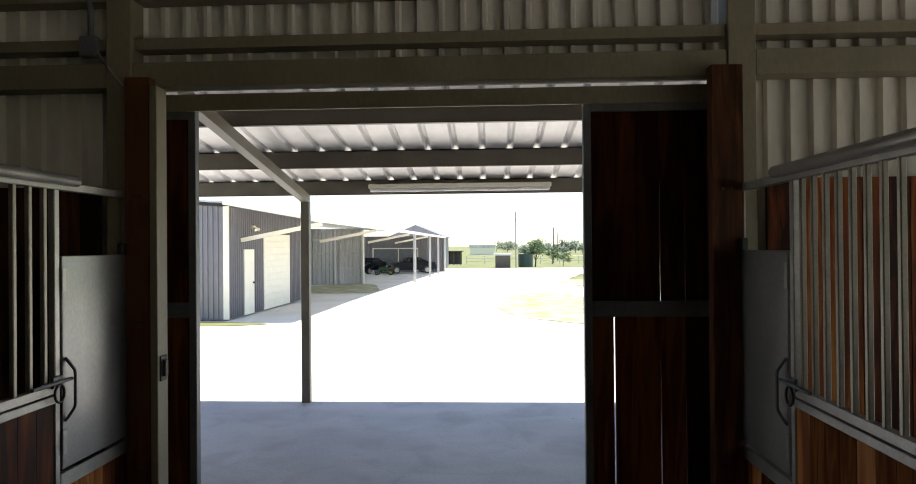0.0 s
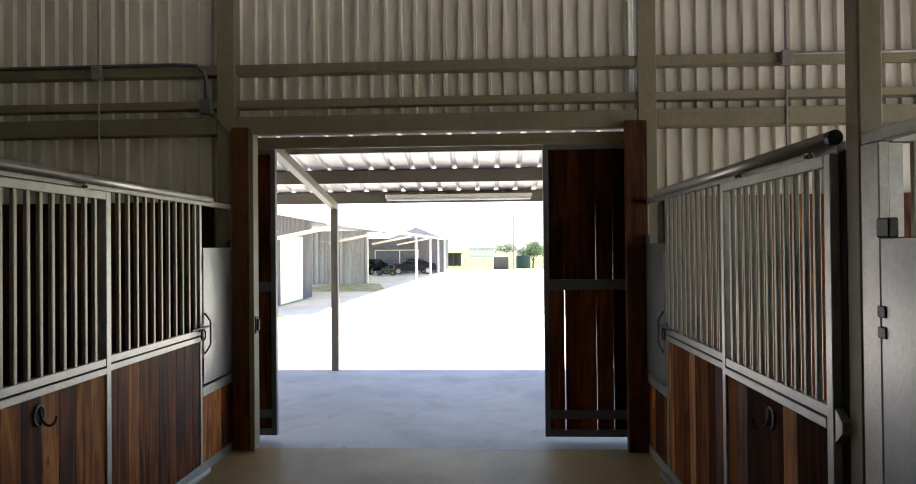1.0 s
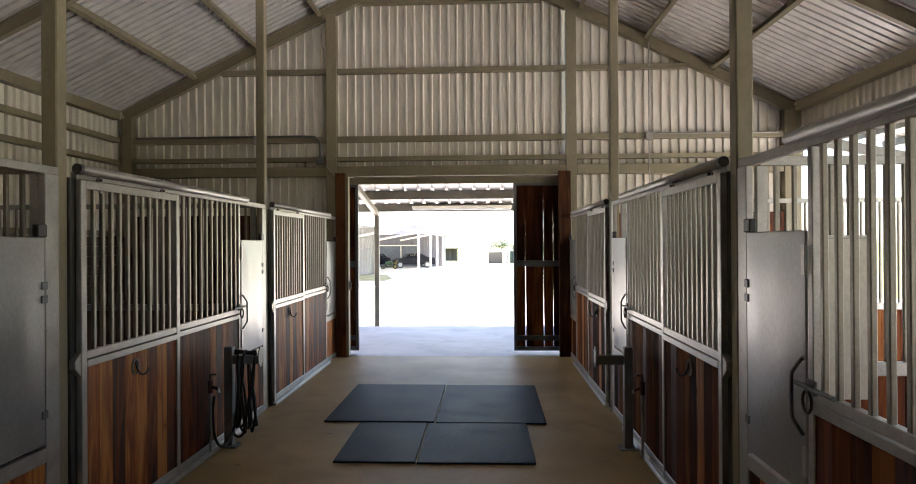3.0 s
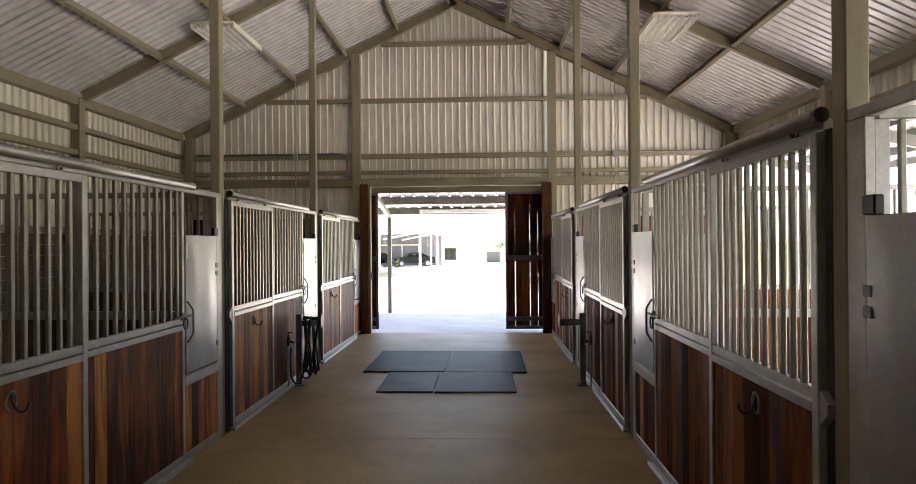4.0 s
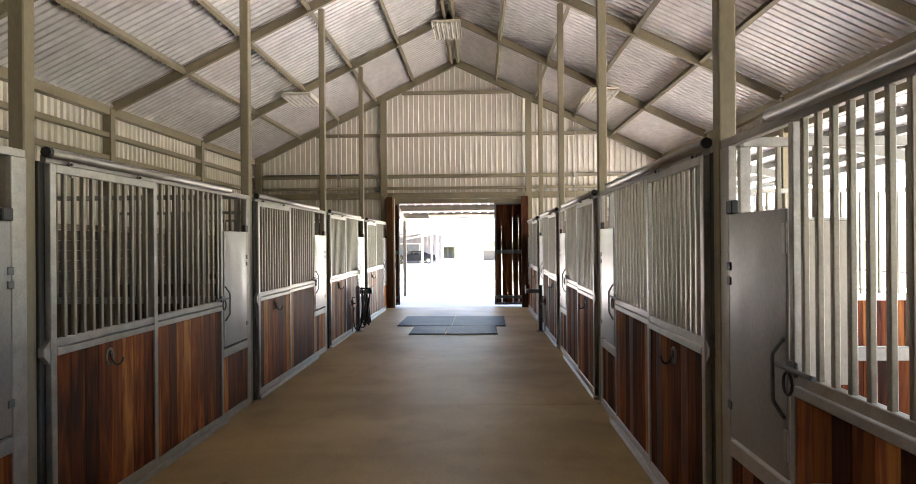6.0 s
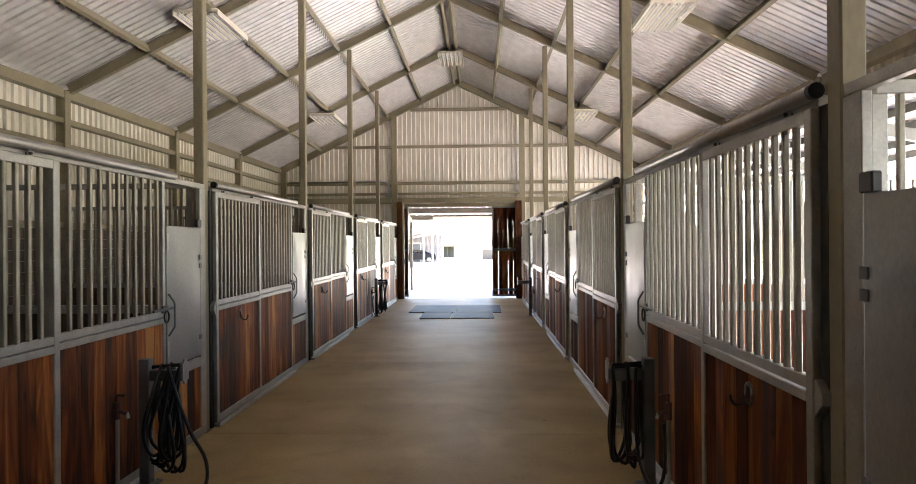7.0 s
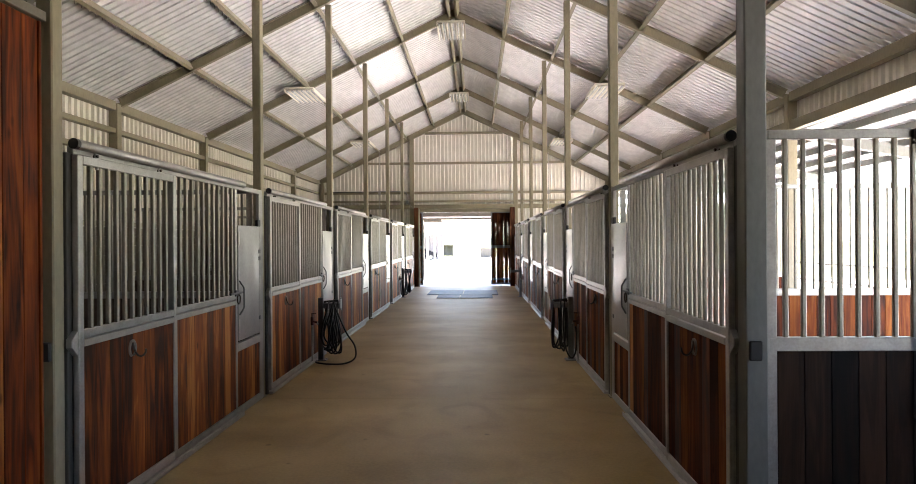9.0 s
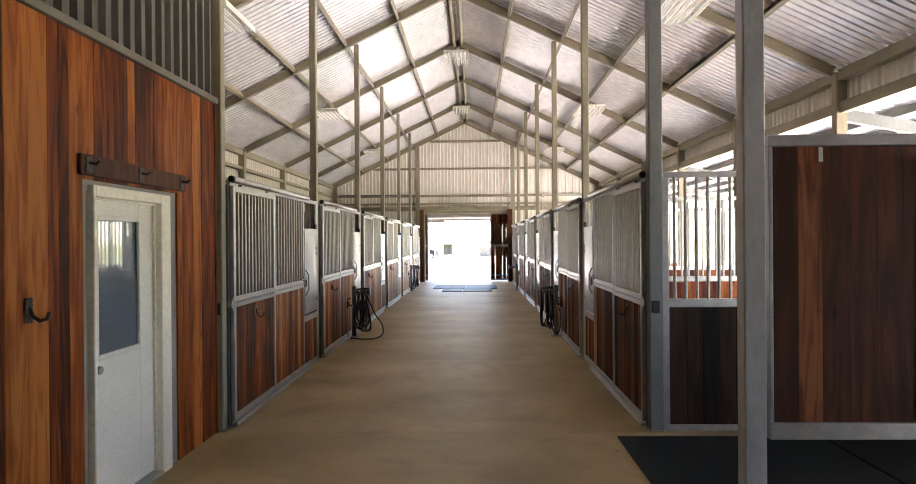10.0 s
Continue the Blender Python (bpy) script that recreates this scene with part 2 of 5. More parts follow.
def concrete(name, base, second, rough):
    m = material(name, base, rough, 0, second, 0.7, (1, 1, 1), 38, 0.10, 0, 0.12)
    n, l = m.node_tree.nodes, m.node_tree.links
    for node in n:
        if node.type == "VECT_MATH" and node.operation == "SCALE":
            node.inputs[0].default_value = (0, 0, 0)      # one pour: the mottling runs on across the joints
    b = n["Principled BSDF"]
    src = b.inputs["Base Color"].links[0].from_socket
    tc, st = n.new("ShaderNodeTexCoord"), n.new("ShaderNodeTexNoise")
    st.inputs["Scale"].default_value, st.inputs["Detail"].default_value, st.inputs["Distortion"].default_value = 1.7, 6, 1.2
    l.new(tc.outputs["Object"], st.inputs["Vector"])
    ramp = n.new("ShaderNodeValToRGB")
    ramp.color_ramp.elements[0].color, ramp.color_ramp.elements[1].color = (0.72, 0.70, 0.68, 1), (1, 1, 1, 1)
    ramp.color_ramp.elements[0].position, ramp.color_ramp.elements[1].position = 0.33, 0.52
    l.new(st.outputs["Fac"], ramp.inputs[0])
    mix = n.new("ShaderNodeMix")
    mix.data_type, mix.blend_type = "RGBA", "MULTIPLY"
    mix.inputs["Factor"].default_value = 0.5
    l.new(src, mix.inputs["A"])
    l.new(ramp.outputs[0], mix.inputs["B"])
    vo = n.new("ShaderNodeTexVoronoi")
    vo.inputs["Scale"].default_value, vo.inputs["Randomness"].default_value = 1.9, 1.0
    l.new(tc.outputs["Object"], vo.inputs["Vector"])
    sp = n.new("ShaderNodeValToRGB")
    sp.color_ramp.elements[0].color, sp.color_ramp.elements[1].color = (0.45, 0.40, 0.36, 1), (1, 1, 1, 1)
    sp.color_ramp.elements[0].position, sp.color_ramp.elements[1].position = 0.03, 0.06
    l.new(vo.outputs["Distance"], sp.inputs[0])
    mp, sc = n.new("ShaderNodeMapping"), n.new("ShaderNodeTexNoise")
    mp.inputs["Scale"].default_value = (0.4, 1.0, 1.0)
    sc.inputs["Scale"].default_value, sc.inputs["Detail"].default_value = 1.3, 2
    l.new(tc.outputs["Object"], mp.inputs[0])
    l.new(mp.outputs[0], sc.inputs["Vector"])
    band = n.new("ShaderNodeValToRGB")
    band.color_ramp.elements[0].color, band.color_ramp.elements[1].color = (0.80, 0.79, 0.78, 1), (1.0, 1.0, 1.0, 1)
    band.color_ramp.elements[0].position, band.color_ramp.elements[1].position = 0.36, 0.60
    l.new(sc.outputs["Fac"], band.inputs[0])
    out = mix.outputs["Result"]
    for src2, fac in ((sp.outputs[0], 0.7), (band.outputs[0], 0.55)):
        x = n.new("ShaderNodeMix")
        x.data_type, x.blend_type = "RGBA", "MULTIPLY"
        x.inputs["Factor"].default_value = fac
        l.new(out, x.inputs["A"])
        l.new(src2, x.inputs["B"])
        out = x.outputs["Result"]
    l.new(out, b.inputs["Base Color"])
    rm = n.new("ShaderNodeMapRange")
    rm.inputs["To Min"].default_value, rm.inputs["To Max"].default_value = rough + 0.10, rough - 0.10
    l.new(sc.outputs["Fac"], rm.inputs["Value"])
    l.new(rm.outputs[0], b.inputs["Roughness"])
    return m


M_FLOOR = concrete("aisle_concrete", (0.415, 0.298, 0.140), (0.305, 0.218, 0.099), 0.55)
M_FLOOR.node_tree.nodes["Principled BSDF"].inputs["Specular IOR Level"].default_value = 0.30
M_APRON = concrete("apron_concrete", (0.42, 0.40, 0.40), (0.35, 0.33, 0.33), 0.6)


M_FRAME = material("cream_paint", (0.86, 0.79, 0.62), 0.42, 0, (0.80, 0.73, 0.57), 1.5, fine=25)
# opaque; the blue-grey base puts the tone of the reflection into the colour
M_PANE = material("reflective_glazing", (0.16, 0.21, 0.24), 0.03, 0, None, 2, rough_vary=0.01)
M_PANE.node_tree.nodes["Principled BSDF"].inputs["IOR"].default_value = 1.9
M_PANE.node_tree.nodes["Principled BSDF"].inputs["Coat Weight"].default_value = 1.0


# ---- mesh helpers ----
def box(bm, x0, x1, y0, y1, z0, z1, bevel=0.0):
    vs = [bm.verts.new((x, y, z)) for x in (x0, x1) for y in (y0, y1) for z in (z0, z1)]
    fs = [bm.faces.new([vs[i] for i in q]) for q in ((0, 1, 3, 2), (4, 6, 7, 5), (0, 4, 5, 1), (2, 3, 7, 6), (0, 2, 6, 4), (1, 5, 7, 3))]
    if bevel:
        bmesh.ops.bevel(bm, geom=list({e for f in fs for e in f.edges}), offset=bevel, segments=1, affect="EDGES")
    return bm


def boxes(*specs, bevel=0.0):
    bm = bmesh.new()
    for s in specs:
        lo_hi = (min(s[0], s[1]), max(s[0], s[1]), min(s[2], s[3]), max(s[2], s[3]), s[4], s[5])
        box(bm, *lo_hi, bevel=bevel)
    return bm


def rod(bm, a, b, r, seg=10, r2=None):
    """A round bar from a to b."""
    a, b = Vector(a), Vector(b)
    m = Matrix.Translation((a + b) / 2) @ (b - a).to_track_quat("Z", "Y").to_matrix().to_4x4()
    bmesh.ops.create_cone(bm, cap_ends=True, segments=seg, radius1=r, radius2=r if r2 is None else r2, depth=(b - a).length, matrix=m)
    return bm


def rods(*specs, seg=10):
    bm = bmesh.new()
    for a, b, r in specs:
        rod(bm, a, b, r, seg)
    return bm


def beam(bm, a, b, w, h, up=(0, 0, 1)):
    """A straight square-edged member from a to b, w wide, h deep below the line."""
    a, b = Vector(a), Vector(b)
    t = (b - a).normalized()
    side = t.cross(Vector(up)).normalized()
    u = side.cross(t)
    vs = [bm.verts.new(p + side * sx * w / 2 + u * sz) for p in (a, b) for sx, sz in ((-1, 0), (1, 0), (1, -h), (-1, -h))]
    for q in ((0, 1, 2, 3), (7, 6, 5, 4), (0, 4, 5, 1), (1, 5, 6, 2), (2, 6, 7, 3), (3, 7, 4, 0)):
        bm.faces.new([vs[i] for i in q])
    return bm


def i_beam(bm, a, b, w, h, up=(0, 0, 1), t=0.012):
    """An I section: two flanges and a web, its top on the line a-b."""
    a, b = Vector(a), Vector(b)
    d = (b - a).normalized()
    u = d.cross(Vector(up)).cross(d).normalized()
    beam(bm, a, b, w, t, up)
    beam(bm, a - u * (h - t), b - u * (h - t), w, t, up)
    beam(bm, a - u * t, b - u * t, t, h - 2 * t, up)
    return bm


def tube_path(bm, pts, r, seg=8):
    """A bent round bar through pts."""
    pts = [Vector(p) for p in pts]
    rings = []
    ref = None
    for i, p in enumerate(pts):
        t = (pts[min(i + 1, len(pts) - 1)] - pts[max(i - 1, 0)]).normalized()
        ref = t.orthogonal() if ref is None else (ref - t * ref.dot(t)).normalized()
        ref.normalize()
        o = t.cross(ref)
        rings.append([bm.verts.new(p + (ref * math.cos(k * 2 * math.pi / seg) + o * math.sin(k * 2 * math.pi / seg)) * r) for k in range(seg)])
    for A, B in zip(rings, rings[1:]):
        for k in range(seg):
            f = bm.faces.new((A[k], A[(k + 1) % seg], B[(k + 1) % seg], B[k]))
            f.smooth = True
    bm.faces.new(rings[0][::-1]), bm.faces.new(rings[-1])
    return bm


def ribbed(origin, across, along, out, width, length, pitch=0.152, depth=0.046, top=0.028, base=0.048, start=0.5, cut=None):
    """A corrugated sheet: ribs run along `along`, repeat over `across` and stand towards `out`. cut: the length at a place across."""
    bm = bmesh.new()
    o, ac, al, ou = (Vector(v) for v in (origin, across, along, out))
    prof = [(0.0, 0.0)]
    n = int(width / pitch) + 1
    for i in range(n):
        c = (i + start) * pitch
        for dx, dz in ((-base / 2, 0), (-top / 2, depth), (top / 2, depth), (base / 2, 0)):
            if 0.002 < c + dx < width - 0.002:
                prof.append((c + dx, dz))
    prof.append((width, prof[-1][1]))
    rows = []
    for u, d in prof:
        lo, hi = cut(u) if cut else (0.0, length)
        rows.append((bm.verts.new(o + ac * u + ou * d + al * lo), bm.verts.new(o + ac * u + ou * d + al * hi)))
    for a, b in zip(rows, rows[1:]):
        bm.faces.new((a[0], b[0], b[1], a[1]))
    bm.normal_update()
    return bm


def to_mesh(name, bm, mat):
    me = bpy.data.meshes.new(name)
    bmesh.ops.recalc_face_normals(bm, faces=bm.faces) if len(bm.faces) < 4000 else None
    bm.to_mesh(me)
    bm.free()
    me.materials.append(mat)
    return me


def part(name, bm, mat, parent, label="", at=(0, 0, 0)):
    ob = new(name, to_mesh(name, bm, mat))
    ob.parent, ob.location = parent, at
    return tagged(ob, label)


def piece(name, me, parent, at, turn=0.0, size=None):
    ob = new(name, me)
    ob.parent, ob.location = parent, at
    ob.rotation_euler.z = turn
    if size:
        ob.scale = size
    return ob


def thing(name, at=(0, 0, 0), label="", category="", group="", kind=""):
    return tagged(new(name), label, category, group, kind) if at == (0, 0, 0) else tagged(placed(new(name), at), label, category, group, kind)


def placed(ob, at):
    ob.location = at
    return ob


def solid(name, bm, mat, label="", category="", group="", kind="", at=(0, 0, 0)):
    return tagged(placed(new(name, to_mesh(name, bm, mat)), at), label, category, group, kind)


# ---- plan ----
BAY, NEAR = 3.655, [-3.42 - 3.655 * k for k in range(6)]
POSTS = [y - 0.14 for y in NEAR]
FRONT = {-1: 2.045, 1: 2.063}   # distance of the west and the east stall fronts from the middle of the aisle
HALF, EAVE, RIDGE = 5.92, 4.36, 7.22
PITCH = (RIDGE - EAVE) / HALF
SOUTH = -31.5
BACKS = POSTS[-1] - BAY * 1, POSTS[-1] - BAY * 2


def roof_z(x):
    return RIDGE - PITCH * abs(x)


# ---- ground and floor ----
def ground_z(y):
    return -0.05 - 0.012 * max(0.0, min(y, 140.0) - 20)


bm = bmesh.new()
lines = [-1500, -200, -60, 0, 20, 50, 80, 110, 140, 300, 1500]
grid = [[bm.verts.new((x, y, ground_z(y) - 0.04)) for x in (-1500, -200, -40, 0, 40, 200, 1500)] for y in lines]
for A, B in zip(grid, grid[1:]):
    for i in range(6):
        bm.faces.new((A[i], A[i + 1], B[i + 1], B[i]))
solid("ground", bm, M_GRASS, "dry green-yellow paddock grass reaching the horizon", "ground", kind="structure")


def blob(n, fx, seed=1, wob=0.12):
    """A flat irregular sheet; fx gives the edge at an angle."""
    bm = bmesh.new()
    vs = []
    for i in range(n):
        a = i * 2 * math.pi / n
        x, y = fx(a)
        k = 1 + wob * noise.noise(Vector((x * 0.35, y * 0.35, seed)))
        vs.append(bm.verts.new((x * k, y * k, 0)))
    bm.faces.new(vs)
    bmesh.ops.triangulate(bm, faces=bm.faces)
    return bm


bm = bmesh.new()
left, right = [], []
for i in range(60):
    y = -60 + i * 2.2
    w = 0.9 * noise.noise(Vector((0.0, y * 0.2, 3.0)))
    far = max(0.0, (y - 30) / 40)
    left.append(bm.verts.new((-26 - w, y, ground_z(y))))
    right.append(bm.verts.new((24 - 19 * min(1, max(0, (y + 5) / 34)) + w + 16 * far * far, y, ground_z(y))))
for a, b, c, d in zip(left, left[1:], right, right[1:]):
    bm.faces.new((a, c, d, b))
solid("road", bm, M_GRAVEL, "pale crushed limestone yard and drive in full sun", "driveway", kind="structure")
grass = solid("grass_patch", blob(40, lambda a: (1.9 * math.cos(a), 5.2 * math.sin(a)), 2, 0.35), M_THIN, "thin dry grass patch in the gravel yard", "grass", "yard grass", "stuff", at=(2.7, 18.0, -0.035))
grass = solid("grass_patch", blob(40, lambda a: (2.2 * math.cos(a), 3.4 * math.sin(a)), 5, 0.35), M_THIN, "thin dry grass patch in the gravel yard", "grass", "yard grass", "stuff", at=(6.4, 33.0, -0.185))
grass = solid("grass_patch", blob(30, lambda a: (2.0 * math.cos(a), 0.45 * math.sin(a)), 7, 0.35), M_GRASS, "grass strip along the foot of the grey shed", "grass", "yard grass", "stuff", at=(-7.4, 12.6, -0.035))

grass = solid("grass_patch", blob(40, lambda a: (2.3 * math.cos(a), 6.0 * math.sin(a)), 9, 0.3), M_THIN, "dry grass and dirt under the shed canopy", "grass", "yard grass", "stuff", at=(-7.0, 25.5, -0.035 - 0.012 * 5.5))
floor = thing("floor", label="worn tan concrete aisle slab with saw-cut joints", category="floor", kind="structure")
ys = [0.0] + [-3.65 * k for k in range(1, 10)]
ys[-1] = SOUTH
for a, b in zip(ys, ys[1:]):
    part("slab", boxes((-5.9, 5.9, b + 0.002, a - 0.002, -0.12, 0.0), bevel=0.002), M_FLOOR, floor)
solid("pavement", boxes((-6.2, 6.2, 0.0, 4.08, -0.12, -0.003), bevel=0.006), M_APRON, "grey concrete apron under the porch roof", "pavement", kind="structure")

# ---- gable wall at the door ----
gable = thing("wall_north", label="cream corrugated steel gable wall with steel girts", category="wall", kind="structure")
OPEN_X, OPEN_Z = 1.95, 3.17


for x0, w in ((-6.06, 6.06 - OPEN_X), (OPEN_X, 6.06 - OPEN_X)):
    part("sheet", ribbed((x0, 0.19, 0), (1, 0, 0), (0, 0, 1), (0, -1, 0), w, 3, cut=lambda u, x0=x0: (0.0, roof_z(x0 + u) + 0.034)), M_SHEET, gable)
part("sheet", ribbed((-OPEN_X, 0.19, 0), (1, 0, 0), (0, 0, 1), (0, -1, 0), 2 * OPEN_X, 3, cut=lambda u: (OPEN_Z, roof_z(u - OPEN_X) + 0.034)), M_SHEET, gable)
for x in (-2.11, 2.09):
    part("column", boxes((x - 0.09, x + 0.09, -0.01, 0.16, 0, roof_z(x) - 0.2), bevel=0.006), M_CREAM, gable)
for x in (-5.8, 5.8):
    part("column", boxes((x - 0.09, x + 0.09, -0.01, 0.16, 0, roof_z(x) - 0.2), bevel=0.006), M_CREAM, gable)
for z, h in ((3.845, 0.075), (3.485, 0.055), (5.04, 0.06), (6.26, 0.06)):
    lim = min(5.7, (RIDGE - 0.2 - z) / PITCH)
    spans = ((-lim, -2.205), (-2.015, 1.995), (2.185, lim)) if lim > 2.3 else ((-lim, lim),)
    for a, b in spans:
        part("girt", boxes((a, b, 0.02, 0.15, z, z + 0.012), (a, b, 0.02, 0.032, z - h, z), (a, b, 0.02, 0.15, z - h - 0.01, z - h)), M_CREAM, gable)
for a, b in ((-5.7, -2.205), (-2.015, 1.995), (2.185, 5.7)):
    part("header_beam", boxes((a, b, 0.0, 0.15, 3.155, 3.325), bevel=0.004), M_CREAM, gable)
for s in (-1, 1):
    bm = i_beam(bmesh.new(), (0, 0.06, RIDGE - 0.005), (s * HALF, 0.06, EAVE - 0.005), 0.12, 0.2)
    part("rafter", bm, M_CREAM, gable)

# timber jambs and the door opening
for x0, x1 in ((-2.02, -1.848), (1.856, 2.06)):
    jamb = solid("door_jamb", boxes((x0, x1, -0.10, -0.015, 0.0, 3.2), bevel=0.006), M_WOODDK, "rough dark-stained timber jamb beside the barn door", "door jamb", "barn door jambs", "structure")
    for z in (0.55, 1.55, 2.4):
        part("bolt", rods(((x0 + 0.07, -0.108, z), (x0 + 0.07, -0.095, z), 0.012), ((x1 - 0.07, -0.108, z), (x1 - 0.07, -0.095, z), 0.012)), M_IRON, jamb)
solid("trim", boxes((-1.845, -1.795, -0.105, 0.03, 0, 3.14), bevel=0.004), M_CREAM, "cream steel edge trim of the doorway", "trim", kind="structure")
strike = solid("door_latch", boxes((-1.795, -1.785, -0.08, 0.0, 1.15, 1.32), (-1.785, -1.765, -0.06, -0.02, 1.18, 1.29), bevel=0.003), M_IRON, "dark iron strike plate on the doorway trim", "latch")
solid("door_track", boxes((-1.95, 2.05, 0.165, 0.18, 3.02, 3.14), bevel=0.002), M_CREAM, "cream steel sliding door track cover over the doorway", "door track", kind="structure")


def barn_door(x0, x1, y, label):
    d = thing("sliding_barn_door", (x0, y, 0.05), label, "barn door", "sliding barn doors")
    w, h = x1 - x0, 3.0
    for nm, b in (("stile", (0, 0.055, 0, 0.06, 0, h)), ("stile", (w - 0.055, w, 0, 0.06, 0, h)), ("top_rail", (0.055, w - 0.055, 0, 0.06, h - 0.07, h)), ("bottom_rail", (0.055, w - 0.055, 0, 0.06, 0, 0.07)),
                  ("mid_rail", (0.055, w - 0.055, 0, 0.058, 1.49, 1.60)), ("kick_rail", (0.055, w - 0.055, 0, 0.058, 0.18, 0.27))):
        part(nm, boxes(b, bevel=0.004), M_GREYSTEEL, d)
    edges = [0.055]
    while edges[-1] < w - 0.07:
        edges.append(min(w - 0.055, edges[-1] + (0.172, 0.150, 0.158, 0.165)[len(edges) % 4]))
    for low, lo, hi in ((1, 0.07, 1.49), (0, 1.60, h - 0.07)):
        for i, (e0, e1) in enumerate(zip(edges, edges[1:])):
            foot, head = ((0.0, 0.0), (0.012, 0.010), (0.0, 0.0), (0.009, 0.001), (0.007, -0.002))[i % 5] if low else ((0.0, 0.0), (0.001, 0.0), (0.0, 0.0), (0.006, -0.002), (0.004, -0.002))[i % 5]
            bm = boxes((e0 + 0.0005, e1 - 0.0005, 0.022, 0.046, lo, hi), bevel=0.0015)
            for v in bm.verts:   # boards have shrunk unevenly, so some gaps open along their length
                if v.co.x < e0 + 0.01:
                    v.co.x += max(0.0, foot if v.co.z < (lo + hi) / 2 else head)
            part("plank", bm, M_WOODMID, d)
    return d


door = barn_door(1.09, 2.75, 0.235, "dark-stained plank sliding barn door in a steel frame, half open, daylight between its boards")
door = barn_door(-3.42, -1.69, 0.235, "dark-stained plank sliding barn door in a steel frame, slid open")

# conduits on the gable wall
for x, z1 in ((3.42, roof_z(3.42) - 0.15), (-3.43, roof_z(3.43) - 0.12)):
    c = solid("conduit", rods(((x, -0.005, 1.9), (x, -0.005, z1), 0.011)), M_GALV, "thin galvanised electrical conduit on the gable wall", "conduit", "wall conduits")
    part("junction_box", boxes((x - 0.055, x + 0.055, -0.05, 0.0, 3.72, 3.86), bevel=0.006), M_GALV, c)
bm = tube_path(bmesh.new(), [(-5.6, -0.02, 3.86), (-2.62, -0.02, 3.86), (-2.40, -0.02, 3.85), (-2.32, -0.02, 3.78), (-2.30, -0.02, 3.68), (-2.30, -0.02, 3.5)], 0.02)
c = solid("conduit", bm, M_GREYSTEEL, "dark bent electrical conduit along the gable girt", "conduit", "wall conduits")
part("junction_box", boxes((-2.36, -2.24, -0.06, 0.0, 3.36, 3.50), bevel=0.006), M_GREYSTEEL, c)
part("cable", tube_path(bmesh.new(), [(-2.26, -0.03, 3.42), (-2.2, -0.05, 3.34), (-2.12, -0.07, 3.24), (-2.05, -0.06, 3.15)], 0.009, 6), M_GALV, c)
c = solid("conduit", rods(((3.47, -0.02, 3.83), (5.6, -0.02, 3.83), 0.014)), M_GALV, "galvanised conduit along the gable girt", "conduit", "wall conduits")

# ---- roof ----
SL = math.hypot(HALF + 0.25, PITCH * (HALF + 0.25))
for s, nm in ((-1, "roof_west"), (1, "roof_east")):
    d = Vector((s, 0, -PITCH)).normalized()
    nrm = Vector((-s * PITCH, 0, -1)).normalized()
    bm = ribbed((0, SOUTH, RIDGE + 0.03), (0, 1, 0), d, -nrm, -SOUTH + 0.55, SL, depth=0.085, top=0.036, base=0.046)
    solid(nm, bm, M_ROOF, "pale corrugated steel roof sheeting seen from below", "roof", kind="structure")
    top = solid("roof_cap", boxes((0, 0.35 * s, SOUTH, 0.5, -0.002, 0.0)), M_ROOF, "folded steel ridge cap", "ridge cap", kind="structure", at=(0, 0, RIDGE + 0.075))
    top.rotation_euler.y = math.atan(PITCH) * s
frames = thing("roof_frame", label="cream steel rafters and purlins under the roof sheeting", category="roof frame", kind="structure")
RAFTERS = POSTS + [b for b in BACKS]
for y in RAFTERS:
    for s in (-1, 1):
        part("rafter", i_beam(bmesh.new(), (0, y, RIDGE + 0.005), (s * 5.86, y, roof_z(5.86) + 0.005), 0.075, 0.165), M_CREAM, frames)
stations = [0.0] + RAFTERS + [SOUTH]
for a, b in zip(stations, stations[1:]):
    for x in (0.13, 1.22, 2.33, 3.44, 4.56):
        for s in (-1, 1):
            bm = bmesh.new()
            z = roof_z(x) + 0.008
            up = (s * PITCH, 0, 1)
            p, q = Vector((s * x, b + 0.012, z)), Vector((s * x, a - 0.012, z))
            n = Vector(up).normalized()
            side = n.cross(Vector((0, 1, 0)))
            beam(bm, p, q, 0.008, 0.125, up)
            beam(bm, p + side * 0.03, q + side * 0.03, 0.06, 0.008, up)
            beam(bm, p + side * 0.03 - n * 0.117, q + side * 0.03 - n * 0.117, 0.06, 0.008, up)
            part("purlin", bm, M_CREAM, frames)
# screws that pierce the sheeting beside the purlins
bm = bmesh.new()
for x in (1.22, 2.33, 3.44, 4.56):
    for i in range(150):
        y = -0.1 - i * 0.1525
        rod(bm, (-x - 0.075, y, roof_z(x) - 0.03), (-x - 0.075, y, roof_z(x) - 0.12), 0.004, 4)
part("roof_screw", bm, M_IRON, frames, "")["kind"] = "stuff"

